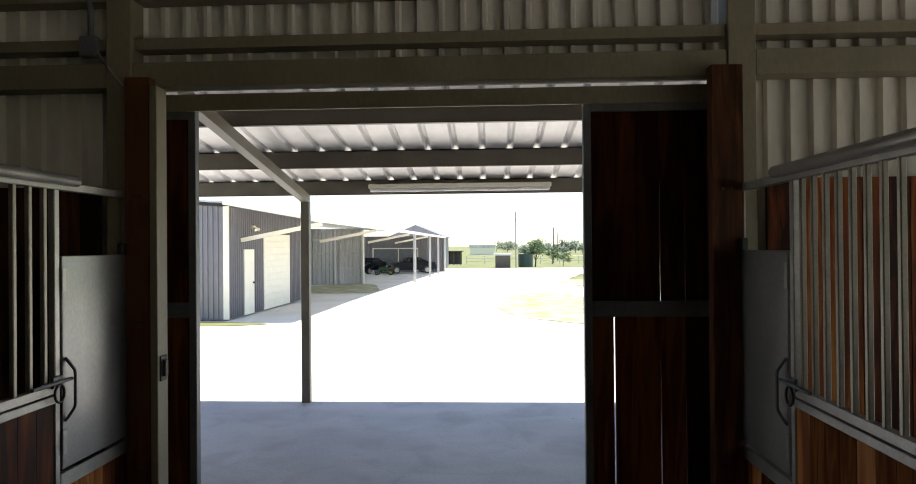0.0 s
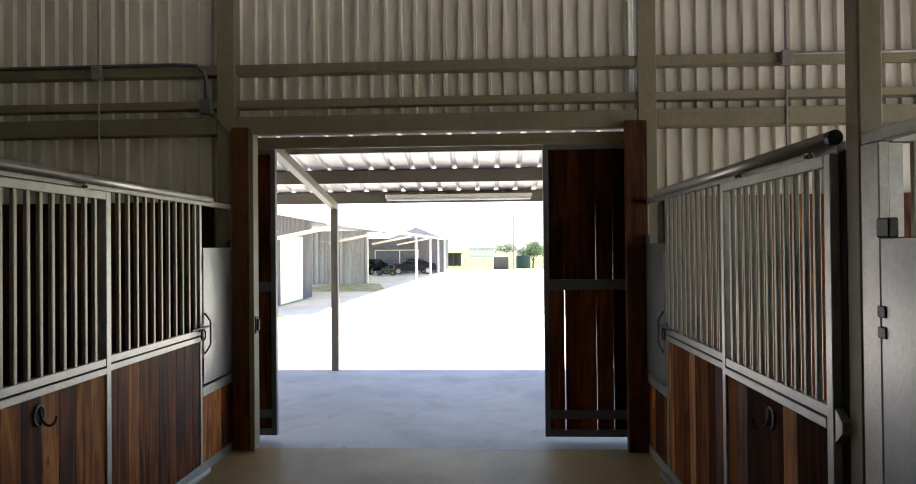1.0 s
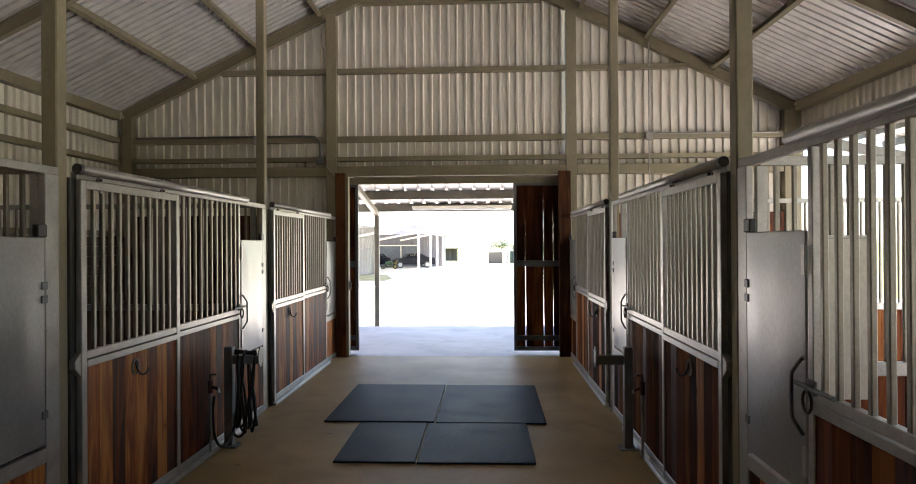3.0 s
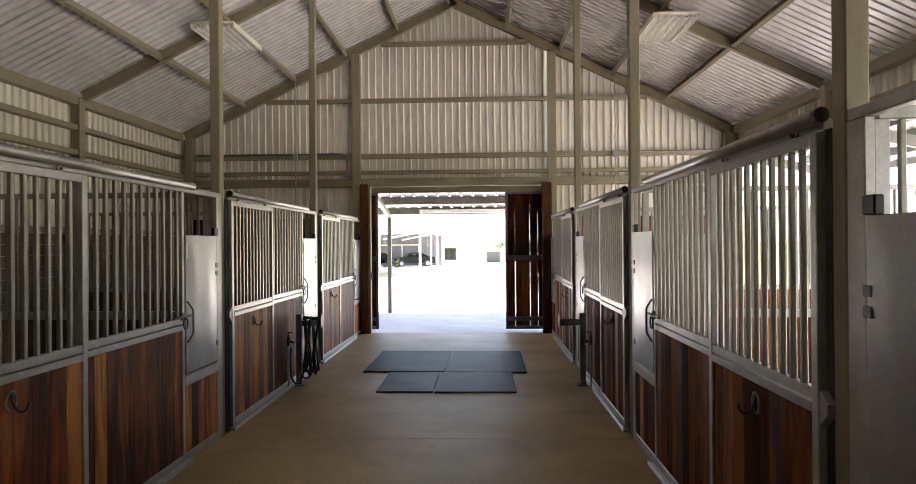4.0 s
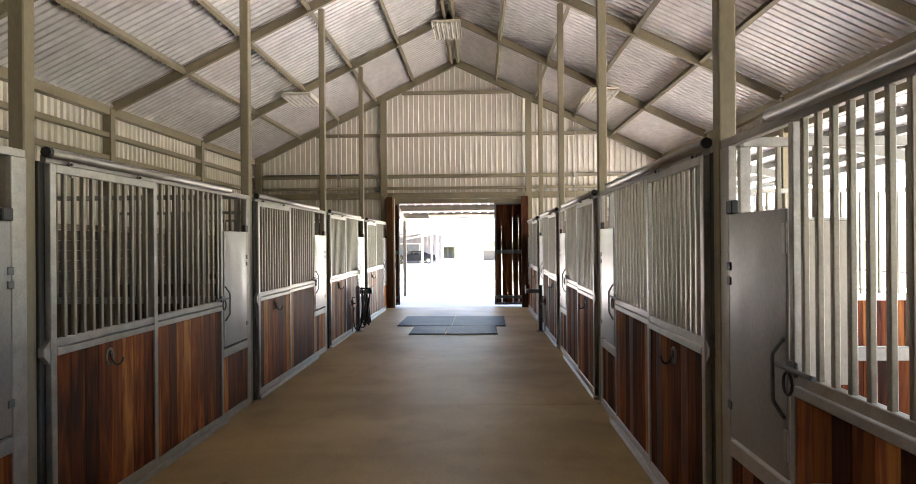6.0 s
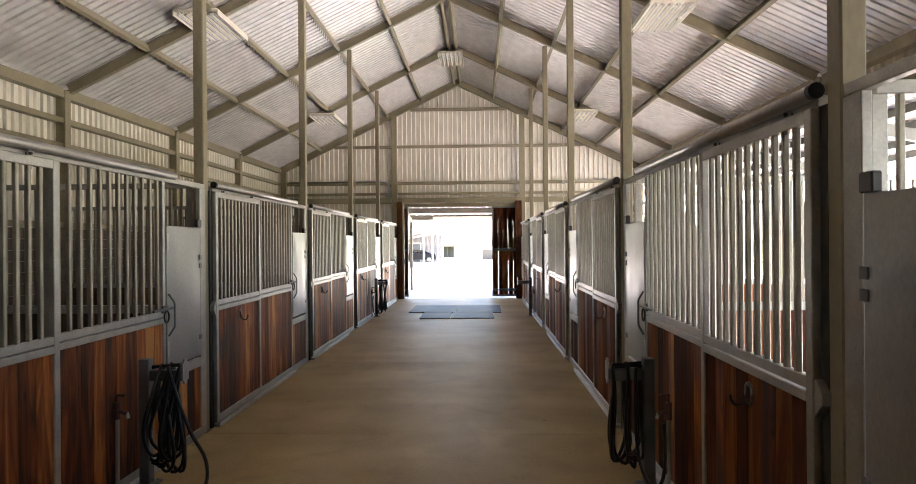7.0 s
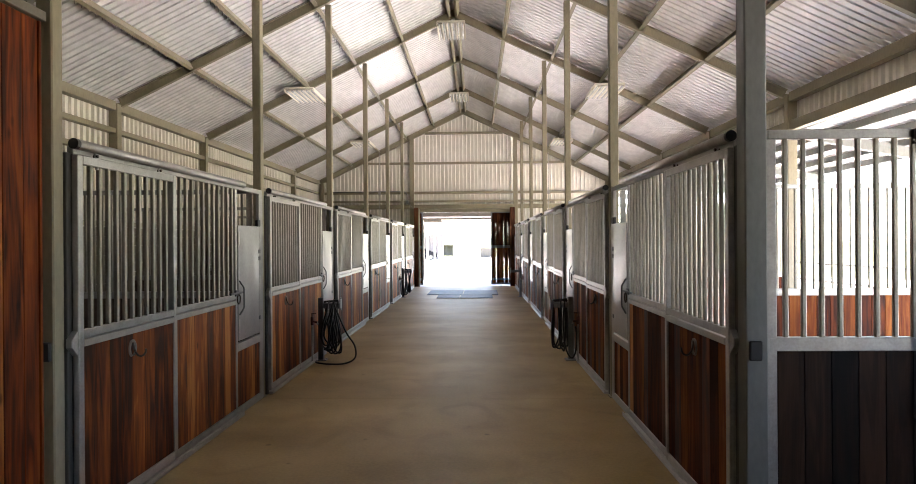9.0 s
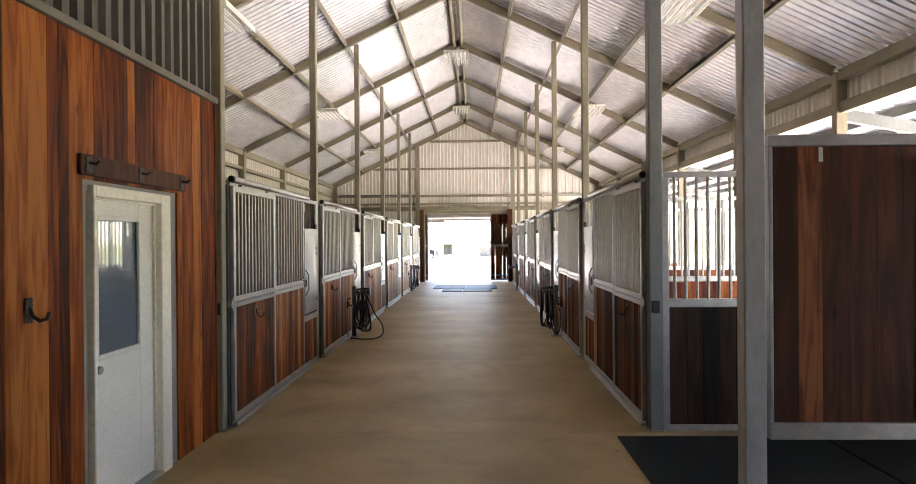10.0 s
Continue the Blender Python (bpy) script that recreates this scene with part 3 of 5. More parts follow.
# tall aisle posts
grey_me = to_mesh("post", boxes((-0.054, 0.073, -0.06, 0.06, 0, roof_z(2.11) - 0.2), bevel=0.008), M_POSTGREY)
pale_me = to_mesh("post", boxes((-0.065, 0.065, -0.055, 0.055, 0, roof_z(2.11) - 0.2), bevel=0.008), M_PALEPOST)
post_me = to_mesh("post", boxes((-0.05, 0.05, -0.05, 0.05, 0, roof_z(2.11) - 0.2), bevel=0.008), M_CREAM)
for s in (-1, 1):
    for k, y in enumerate(POSTS + list(BACKS[1:] if s > 0 else [])):
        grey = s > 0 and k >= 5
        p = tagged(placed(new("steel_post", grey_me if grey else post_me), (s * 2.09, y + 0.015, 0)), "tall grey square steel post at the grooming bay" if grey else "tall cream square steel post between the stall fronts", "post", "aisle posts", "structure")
        if k < 6:
            for z in ((1.095, 1.285) if k < 5 else (1.12,)):
                part("door_stop", boxes((-0.038, 0.038, -0.075, -0.047, z, z + 0.115), bevel=0.008), M_BLACK, p, "black rubber door stop")
            part("foot_plate", boxes((-0.07, 0.07, -0.07, 0.07, 0, 0.012)), M_CREAM, p)
p = tagged(placed(new("steel_post", pale_me), (2.037, -24.06, 0)), "tall pale grey square steel post at the grooming bay", "post", "aisle posts", "structure")

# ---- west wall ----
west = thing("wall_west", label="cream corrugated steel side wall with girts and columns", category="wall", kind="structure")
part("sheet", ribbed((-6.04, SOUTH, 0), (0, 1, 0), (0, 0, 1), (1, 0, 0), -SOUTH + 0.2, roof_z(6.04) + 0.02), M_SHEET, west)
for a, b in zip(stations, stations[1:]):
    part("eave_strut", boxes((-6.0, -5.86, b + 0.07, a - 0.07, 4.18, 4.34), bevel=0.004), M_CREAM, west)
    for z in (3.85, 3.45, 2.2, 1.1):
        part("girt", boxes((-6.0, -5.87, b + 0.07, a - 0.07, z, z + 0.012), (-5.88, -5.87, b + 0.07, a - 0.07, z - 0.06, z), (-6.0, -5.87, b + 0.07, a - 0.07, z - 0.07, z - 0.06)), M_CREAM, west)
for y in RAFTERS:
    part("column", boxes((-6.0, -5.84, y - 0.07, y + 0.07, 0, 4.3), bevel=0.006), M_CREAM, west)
bm = bmesh.new()
for i in range(13):
    box(bm, -5.83, -5.80, -21.6, -0.05, 0.03 + i * 0.16, 0.185 + i * 0.16, bevel=0.004)
part("lining_board", bm, M_LINING, west, "dark horizontal kick boards")["kind"] = "stuff"

# ---- east side: open below a corrugated fascia, with a lean-to beyond ----
east = thing("wall_east", label="open stall side with a cream corrugated fascia and steel columns", category="wall", kind="structure")
part("sheet", ribbed((6.04, SOUTH, 3.84), (0, 1, 0), (0, 0, 1), (-1, 0, 0), -SOUTH + 0.2, roof_z(6.04) + 0.02 - 3.84), M_SHEET, east)
for a, b in zip(stations, stations[1:]):
    part("eave_strut", boxes((5.86, 6.0, b + 0.07, a - 0.07, 4.18, 4.34), bevel=0.004), M_CREAM, east)
    part("header_beam", boxes((5.88, 6.0, b + 0.07, a - 0.07, 3.69, 3.86), bevel=0.004), M_CREAM, east)
for y in [0.08] + RAFTERS:
    part("column", boxes((5.84, 6.0, y - 0.07, y + 0.07, 0, 4.3), bevel=0.006), M_CREAM, east)
lean = thing("lean_to", label="open steel lean-to roof with pipe rails beside the stalls", category="lean-to", kind="structure")
LX, LZ0, LZ1 = 8.5, 3.70, 3.20
d = Vector((LX - 6.05, 0, LZ1 - LZ0))
part("sheet", ribbed((6.05, SOUTH, LZ0 + 0.2), (0, 1, 0), d.normalized(), (0, 0, 1), -SOUTH, d.length, depth=0.026), M_ROOF, lean)
for y in [-0.2] + RAFTERS:
    part("rafter", beam(bmesh.new(), (6.0, y, LZ0 + 0.06), (LX, y, LZ1 + 0.06), 0.08, 0.18), M_POSTGREY, lean)
    part("post", boxes((LX - 0.12, LX, y - 0.06, y + 0.06, -0.1, LZ1 + 0.02), bevel=0.006), M_POSTGREY, lean)
for i in range(5):
    x = 6.2 + i * 0.55
    z = LZ0 + (LZ1 - LZ0) * (x - 6.05) / (LX - 6.05) + 0.19
    part("purlin", beam(bmesh.new(), (x, SOUTH, z), (x, -0.1, z), 0.06, 0.12), M_POSTGREY, lean)
for z in (0.45, 0.85, 1.25):
    part("rail", rods(((LX - 0.06, SOUTH, z), (LX - 0.06, -0.2, z), 0.025)), M_GALV, lean)

# unseen, behind the walk: dark walls added to keep light off south-facing sides
south = thing("wall_south", label="unseen dark corrugated end wall, added to hold back light from the south", category="wall", kind="structure")
part("sheet", ribbed((-6.06, SOUTH, 0), (1, 0, 0), (0, 0, 1), (0, 1, 0), 12.12, 3, cut=lambda u: (0.0, roof_z(u - 6.06) - 0.01)), M_WEATHER, south)
# added side wall, with an opening sized to let in a little light
closed = thing("wall_east_closed", label="unseen dark corrugated side wall with a gap, added to set the light in the grooming bay", category="wall", kind="structure")
part("sheet", ribbed((6.04, SOUTH, 0), (0, 1, 0), (0, 0, 1), (-1, 0, 0), -SOUTH - 28.0, 3.9), M_WEATHER, closed)
part("sheet", ribbed((6.04, -28.0, 2.1), (0, 1, 0), (0, 0, 1), (-1, 0, 0), 0.9, 1.8), M_WEATHER, closed)
part("sheet", ribbed((6.04, -27.1, 0), (0, 1, 0), (0, 0, 1), (-1, 0, 0), 1.5, 3.9), M_WEATHER, closed)

# stained board lining on the inside of the gable wall, within the end stalls
for s in (-1, 1):
    lin = thing("wall_lining", label="orange-stained board lining inside the end stall" if s > 0 else "dark-stained board lining inside the end stall", category="wall lining", kind="structure")
    me = to_mesh("plank", boxes((-0.074, 0.074, -0.012, 0.012, 0.02, 2.47), bevel=0.003), M_WOOD if s > 0 else M_WOODDK)
    for i in range(23):
        piece("plank", me, lin, (s * (2.30 + i * 0.15), -0.03, 0))

# unseen boards added across the east end of the grooming bay to cut light
end = thing("wall_grooming_bay", label="unseen dark boarded wall, added to block low light from the east", category="wall", kind="structure")
me = to_mesh("plank", boxes((-0.012, 0.012, -0.074, 0.074, 0.0, 1.55), bevel=0.003), M_WOODDK)
for i in range(24):
    piece("plank", me, end, (5.86, -22.02 - i * 0.15, 0))

# ---- stall fronts ----
def square_bar(z0, z1, w):
    """An upright square tube with eased corners."""
    bm = boxes((-w / 2, w / 2, -w / 2, w / 2, z0, z1))
    bmesh.ops.bevel(bm, geom=[e for e in bm.edges if abs(e.verts[0].co.z - e.verts[1].co.z) > 0.1], offset=0.004, segments=1, affect="EDGES")
    return to_mesh("bar", bm, M_BAR)


BAR_DOOR, BAR_FIX, BAR_PART = square_bar(1.281, 2.326, 0.027), square_bar(1.281, 2.385, 0.027), square_bar(1.25, 2.40, 0.026)


def board(w, z0, z1, mat=None):
    return to_mesh("plank", boxes((-0.012, 0.012, -w / 2 + 0.0005, w / 2 - 0.0005, z0, z1), bevel=0.0018), mat or M_WOOD)


DOOR_IN, FIX_IN, LOW_IN = (0.022, 1.205), (1.27, 2.642), (2.684, 3.359)    # boarded stretches along a stall front
DOOR_W, FIX_W, LOW_W = ((b - a) / n for (a, b), n in zip((DOOR_IN, FIX_IN, LOW_IN), (8, 10, 5)))
DOOR_BOARD, FIX_BOARD, LOW_BOARD = board(DOOR_W, 0.122, 1.176), board(FIX_W, 0.088, 1.176), board(LOW_W, 0.088, 0.676)
# darker boards that put the shade of the east fronts into their colour
DOOR_DIM, FIX_DIM, LOW_DIM = board(DOOR_W, 0.122, 1.176, M_WOODMID), board(FIX_W, 0.088, 1.176, M_WOODMID), board(LOW_W, 0.088, 0.676, M_WOODMID)


def buckled(a, y0, y1, z0, z1):
    """A folded sheet panel facing a (+1 or -1 along x) whose thin face bulges a few millimetres here and there."""
    bm = boxes((a * 0.010, a * 0.026, y0, y1, z0, z1), bevel=0.005)
    ny, nz, m = 14, 26, 0.012
    grid = []
    for i in range(ny + 1):
        row = []
        for k in range(nz + 1):
            y, z = y0 + m + (y1 - y0 - 2 * m) * i / ny, z0 + m + (z1 - z0 - 2 * m) * k / nz
            rim = min(1.0, 4.0 * min(i, ny - i) / ny, 6.0 * min(k, nz - k) / nz)
            bulge = 0.0065 * noise.noise(Vector((a * 3.1, y * 2.7, z * 2.1))) + 0.0030 * noise.noise(Vector((a * 7.3, y * 6.0, z * 4.4)))
            row.append(bm.verts.new((a * (0.0265 + 0.006 * rim + rim * bulge), y, z)))
        grid.append(row)
    for A, B in zip(grid, grid[1:]):
        for k in range(nz):
            bm.faces.new((A[k], B[k], B[k + 1], A[k + 1])).smooth = True
    return bm


def stall_front(s):
    """One stall front on the side s (-1 west, 1 east), its near end at the origin, running towards +y; it faces the aisle."""
    a = -s                                    # towards the aisle
    st = thing("stall_front", label="galvanised steel stall front with reddish stained boards and upright bars", category="stall front", group="stall fronts")
    # sliding door, hung in front of the fixed frame
    dr = part("sliding_door", boxes((a * 0.025, a * 0.065, -0.032, 0.022, 0.055, 2.376), bevel=0.004), M_GALV, st, "sliding stall door with bars over stained boards")
    for nm, q in (("stile", (1.205, 1.257, 0.055, 2.376)), ("top_rail", (0.022, 1.205, 2.321, 2.376)), ("bottom_rail", (0.022, 1.205, 0.055, 0.125))):
        part(nm, boxes((a * 0.025, a * 0.065, *q), bevel=0.004), M_GALV, dr)
    part("mid_rail", boxes((a * 0.022, a * 0.068, 0.022, 1.205, 1.176, 1.222), (a * 0.024, a * 0.062, 0.022, 1.205, 1.229, 1.281), bevel=0.004), M_GALV, dr)
    bm = boxes((a * 0.02, a * 0.06, -0.092, -0.032, 1.13, 1.28), bevel=0.004)
    for v in bm.verts:
        if v.co.y < -0.06:
            v.co.z = 1.21 + (v.co.z - 1.205) * 0.35
    part("gusset", bm, M_GALV, dr)
    for i in range(11):
        piece("bar", BAR_DOOR, dr, (a * 0.045, 0.022 + (i + 1) * 1.183 / 12, 0))
    for i in range(8):
        piece("plank", DOOR_DIM if s > 0 and i % 4 != 2 else DOOR_BOARD, dr, (a * 0.040, DOOR_IN[0] + (i + 0.5) * DOOR_W, 0))
    shoe = [(a * 0.058, 0.59 + 0.040 * math.cos(q), 1.070 + (0.055 if math.sin(q) > 0 else 0.055) * math.sin(q)) for q in (radians(-70 + 20 * k) for k in range(17))]
    hk = part("horseshoe", tube_path(bmesh.new(), shoe, 0.0085, 6), M_SHOE, dr, "worn steel horseshoe with an iron hook")
    part("hook", tube_path(bmesh.new(), [(a * 0.06, 0.59, 1.11), (a * 0.068, 0.59, 1.07), (a * 0.078, 0.592, 1.04), (a * 0.095, 0.596, 1.017), (a * 0.112, 0.602, 1.010), (a * 0.128, 0.608, 1.018), (a * 0.138, 0.614, 1.036), (a * 0.141, 0.618, 1.062)], 0.0075, 6), M_IRON, hk)
    for u in (0.20, 1.03):
        h = part("hanger", boxes((a * 0.035, a * 0.052, u - 0.022, u + 0.022, 2.366, 2.415), bevel=0.003), M_GALV, dr)
        part("roller", rods(((a * 0.03, u - 0.012, 2.392), (a * 0.062, u - 0.012, 2.392), 0.010)), M_IRON, h)
        part("bolt", rods(((a * 0.045, u, 2.305), (a * 0.045, u, 2.322), 0.011)), M_GALV, h)
    # near-black strip between the door and the post
    part("end_stile", boxes((-a * 0.03, a * 0.022, -0.078, -0.006, 0.0, 2.385), bevel=0.004), M_DARKSTEEL, st, "dark end stile")
    # track over the door and the fixed bars
    tr = part("track", rods(((a * 0.05, -0.02, 2.442), (a * 0.05, 2.79, 2.442), 0.033), seg=16), M_GALV, st, "round galvanised door track")
    for f in tr.data.polygons:
        f.use_smooth = len(f.vertices) == 4
    part("end_cap", rods(((a * 0.05, -0.052, 2.442), (a * 0.05, -0.02, 2.442), 0.0335), seg=16), M_BLACK, tr, "black end cap")
    part("top_rail", boxes((-a * 0.025, a * 0.016, 0.0, 3.478, 2.385, 2.435), bevel=0.004), M_GALV, st)
    # fixed panel
    for u0, u1 in ((1.224, 1.266), (2.642, 2.684), (3.359, 3.478)):
        part("stile", boxes((-a * 0.02, a * 0.02, u0, u1, 0.06, 2.385), bevel=0.004), M_GALV, st)
    part("mid_rail", boxes((-a * 0.022, a * 0.024, 1.268, 2.642, 1.176, 1.222), (-a * 0.022, a * 0.020, 1.268, 2.642, 1.229, 1.281), bevel=0.004), M_GALV, st)
    for i in range(12):
        piece("bar", BAR_FIX, st, (0, 1.268 + (i + 0.55) * 1.374 / 12.1, 0))
    for i in range(10):
        piece("plank", FIX_DIM if s > 0 and i % 4 != 1 else FIX_BOARD, st, (0, FIX_IN[0] + (i + 0.5) * FIX_W, 0))
    part("bottom_rail", boxes((-a * 0.025, a * 0.02, 0.0, 3.478, 0.0, 0.085), bevel=0.004), M_GALV, st)
    part("door_guide", boxes((a * 0.02, a * 0.075, 0.0, 2.72, 0.0, 0.028), (a * 0.066, a * 0.075, 0.0, 2.72, 0.028, 0.045), bevel=0.003), M_GALV, st)
    # feed door
    part("sill_rail", boxes((-a * 0.022, a * 0.022, 2.684, 3.361, 0.676, 0.762), bevel=0.004), M_GALV, st)
    for i in range(5):
        piece("plank", LOW_DIM if s > 0 and i != 3 else LOW_BOARD, st, (0, LOW_IN[0] + (i + 0.5) * LOW_W, 0))
    fd = part("feed_door", buckled(a, 2.693, 3.345, 0.785, 2.008), M_GSHEET, st, "bare galvanised sheet feed door, closed")
    bm = tube_path(bmesh.new(), [(a * 0.028, 2.712, 1.06), (a * 0.036, 2.716, 1.068), (a * 0.066, 2.742, 1.13), (a * 0.068, 2.745, 1.15), (a * 0.068, 2.745, 1.33), (a * 0.066, 2.742, 1.35), (a * 0.036, 2.716, 1.412), (a * 0.028, 2.712, 1.42)], 0.009, 8)
    part("handle", bm, M_GREYSTEEL, fd, "bent steel pull handle")
    for z in (1.70, 1.62, 0.94):
        part("hinge", boxes((a * 0.0, a * 0.034, 3.31, 3.36, z, z + 0.045), bevel=0.003), M_GREYSTEEL, fd)
    for z in (1.80, 0.87):
        part("corner_strap", boxes((a * 0.026, a * 0.033, 2.688, 2.722, z, z + 0.14), bevel=0.002), M_GALV, fd)
    part("latch_block", boxes((a * 0.0, a * 0.04, 3.27, 3.35, 2.008, 2.083), bevel=0.006), M_BLACK, fd, "black plastic latch block")
    lt = part("latch", rods(((a * 0.05, 2.42, 1.298), (a * 0.05, 2.74, 1.298), 0.011)), M_GREYSTEEL, st, "sliding bolt latch with a ring")
    bm = tube_path(bmesh.new(), [(a * 0.055, 2.63 + 0.04 * math.sin(t * math.pi / 6), 1.235 + 0.05 * math.cos(t * math.pi / 6)) for t in range(13)], 0.007, 6)
    part("ring", bm, M_IRON, lt)
    part("latch_plate", boxes((a * 0.022, a * 0.04, 2.60, 2.68, 1.265, 1.33), bevel=0.003), M_GREYSTEEL, lt)
    return st


for s in (-1, 1):
    first = stall_front(s)
    first.location = (s * FRONT[s], NEAR[0], 0)
    for y in NEAR[1:]:
        copy_thing(first, pose(s * FRONT[s], y, 0))


# ---- partitions between the stalls ----
PART_BOARD = board(0.152, 0.06, 1.17, M_WOODLT)
PART_BOARDDIM = board(0.152, 0.06, 1.17, M_DIMBOARD)
PART_BOARDW = board(0.152, 0.06, 1.17, M_LINING)


def partition(s, boards):
    pt = thing("stall_partition", label="stall partition with bars over vertical stained boards in a galvanised frame", category="stall partition", group="stall partitions")
    w = 3.66
    for nm, b in (("bottom_rail", (0, s * w, -0.02, 0.02, 0.0, 0.06)), ("mid_rail", (0, s * w, -0.022, 0.022, 1.17, 1.25)), ("top_rail", (0, s * w, -0.022, 0.022, 2.40, 2.455)),
                  ("stile", (-s * 0.018, s * 0.045, -0.021, 0.021, 0.06, 2.40)), ("stile", (s * (w - 0.045), s * w, -0.021, 0.021, 0.06, 2.40))):
        part(nm, boxes(b, bevel=0.004), M_GALV, pt)
    n = 23
    for i in range(n):
        x = s * (0.05 + (i + 0.5) * (w - 0.1) / n)
        piece("plank", boards, pt, (x, 0, 0), math.pi / 2)
    for i in range(34):
        x = 0.05 + (i + 0.5) * (w - 0.1) / 34
        piece("bar", BAR_PART, pt, (s * x, 0, 0))
    return pt


for s in (-1, 1):
    first = partition(s, PART_BOARDW if s < 0 else PART_BOARD)
    first.location = (s * 2.18, POSTS[0], 0)
    for y in POSTS[1:-1]:
        copy_thing(first, pose(s * 2.18, y, 0))
    if s > 0:
        last = partition(s, PART_BOARDDIM)
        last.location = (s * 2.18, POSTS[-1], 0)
        for y in POSTS[:-1]:
            g = thing("feed_guard", (2.25, y - 0.04, 0), "plain galvanised guard sheet fixed to a stall partition", "guard panel", "feed guards")
            part("sheet", boxes((0.0, 0.53, -0.006, 0.006, 1.04, 1.97), bevel=0.002), M_GUARD, g)
            part("edge_strip", boxes((0.0, 0.53, -0.014, 0.014, 1.97, 1.99), bevel=0.003), M_GALV, g)
            part("edge_strip", boxes((0.53, 0.55, -0.014, 0.014, 1.04, 1.99), bevel=0.003), M_GALV, g)

# ---- tack room ----
TX = -2.11
tack = thing("wall_tack_room", label="tack room wall of varnished reddish boards with dark steel cladding above", category="wall", kind="structure")
DY0, DY1 = -23.88, -22.83       # door frame opening
bw = 0.142
y = POSTS[-1] - 0.09
while y > SOUTH + 0.2:
    lo = 2.23 if (y - bw < DY1 + 0.03 and y > DY0 - 0.03) else 0.0
    w = bw * (0.55 + 0.75 * noise.random())
    t = 0.003 + 0.004 * noise.random()
    part("plank", boxes((TX, TX + 0.012 + t, y - w + 0.001, y, lo, 3.14), bevel=0.0025), M_WOODLT, tack)
    y -= w
part("core", boxes((TX - 0.10, TX - 0.002, SOUTH, DY0 - 0.0, 0, 3.14), (TX - 0.10, TX - 0.002, DY1, POSTS[-1] - 0.09, 0, 3.14), (TX - 0.10, TX - 0.002, DY0, DY1, 2.16, 3.14)), M_PLASTERDK, tack)
part("end_board", boxes((TX - 0.10, TX + 0.03, POSTS[-1] - 0.088, POSTS[-1] - 0.068, 0, 3.14), bevel=0.003), M_WOODLT, tack)
part("end_core", boxes((-5.8, TX - 0.103, POSTS[-1] - 0.088, POSTS[-1] - 0.05, 0, 3.9)), M_PLASTERDK, tack)
part("flashing", boxes((TX - 0.03, TX + 0.05, SOUTH, POSTS[-1] - 0.05, 3.142, 3.20), bevel=0.004), M_TAUPE, tack, "dark taupe steel flashing")
part("sheet", ribbed((TX - 0.02, SOUTH, 3.20), (0, 1, 0), (0, 0, 1), (1, 0, 0), -SOUTH + POSTS[-1] - 0.06, roof_z(2.1) - 3.22), M_CLAD, tack, "taupe corrugated cladding")
# door set in it
door = thing("door_1", (TX, DY0, 0), "white half-glazed tack room door, closed, in a cream frame", "door", kind="structure")
dw = DY1 - DY0
L0, L1 = 0.055, dw - 0.15       # the leaf, between the jambs
G0, G1 = L0 + 0.095, L1 - 0.20  # its glazing
part("frame", boxes((-0.09, 0.04, 0.02, L0 - 0.004, 0, 2.20), (-0.09, 0.04, L1 + 0.004, dw, 0, 2.20), (-0.09, 0.04, L0 - 0.004, L1 + 0.004, 2.125, 2.20), bevel=0.006), M_FRAME, door, "cream painted door frame")
part("stop", boxes((-0.032, -0.010, L1 - 0.012, L1 + 0.004, 0.03, 2.125), (-0.032, -0.010, L0, L1 - 0.012, 2.11, 2.125), bevel=0.002), M_FRAME, door)
part("threshold", boxes((-0.09, 0.05, L0, L1, 0.0, 0.03), bevel=0.006), M_GALV, door)
lf = part("leaf", boxes((-0.075, -0.035, L0, G0, 0.035, 2.115), (-0.075, -0.035, G1, L1, 0.035, 2.115), (-0.075, -0.035, G0, G1, 1.99, 2.115), (-0.075, -0.035, G0, G1, 0.035, 1.05), bevel=0.003), M_WHITE, door, "cream-white painted steel door leaf")
part("glazing_bead", boxes((-0.045, -0.022, G0 - 0.015, G0 + 0.02, 1.03, 2.01), (-0.045, -0.022, G1 - 0.02, G1 + 0.015, 1.03, 2.01), (-0.045, -0.022, G0 + 0.02, G1 - 0.02, 1.975, 2.01), (-0.045, -0.022, G0 + 0.02, G1 - 0.02, 1.03, 1.065), bevel=0.004), M_WHITE, lf)
part("pane", boxes((-0.058, -0.052, G0, G1, 1.04, 2.0)), M_PANE, lf)
part("door_knob", rods(((-0.035, L0 + 0.045, 0.98), (-0.0, L0 + 0.045, 0.98), 0.012), ((-0.005, L0 + 0.045, 0.98), (0.03, L0 + 0.045, 0.98), 0.027), seg=14), M_GALV, lf, "small steel door knob")
rail = solid("bridle_rail", boxes((TX + 0.026, TX + 0.05, -24.0, -22.58, 2.25, 2.385), bevel=0.005), M_REDBOARD, "dark stained board with iron hooks over the tack room door", "hook rail")
for yy in (-23.93, -23.30, -22.66):
    h = part("hook", boxes((TX + 0.05, TX + 0.058, yy - 0.035, yy + 0.035, 2.265, 2.37), bevel=0.004), M_IRON, rail)
    part("hook_arm", tube_path(bmesh.new(), [(TX + 0.058, yy, 2.33), (TX + 0.10, yy, 2.32), (TX + 0.125, yy, 2.345)], 0.011, 6), M_IRON, h)
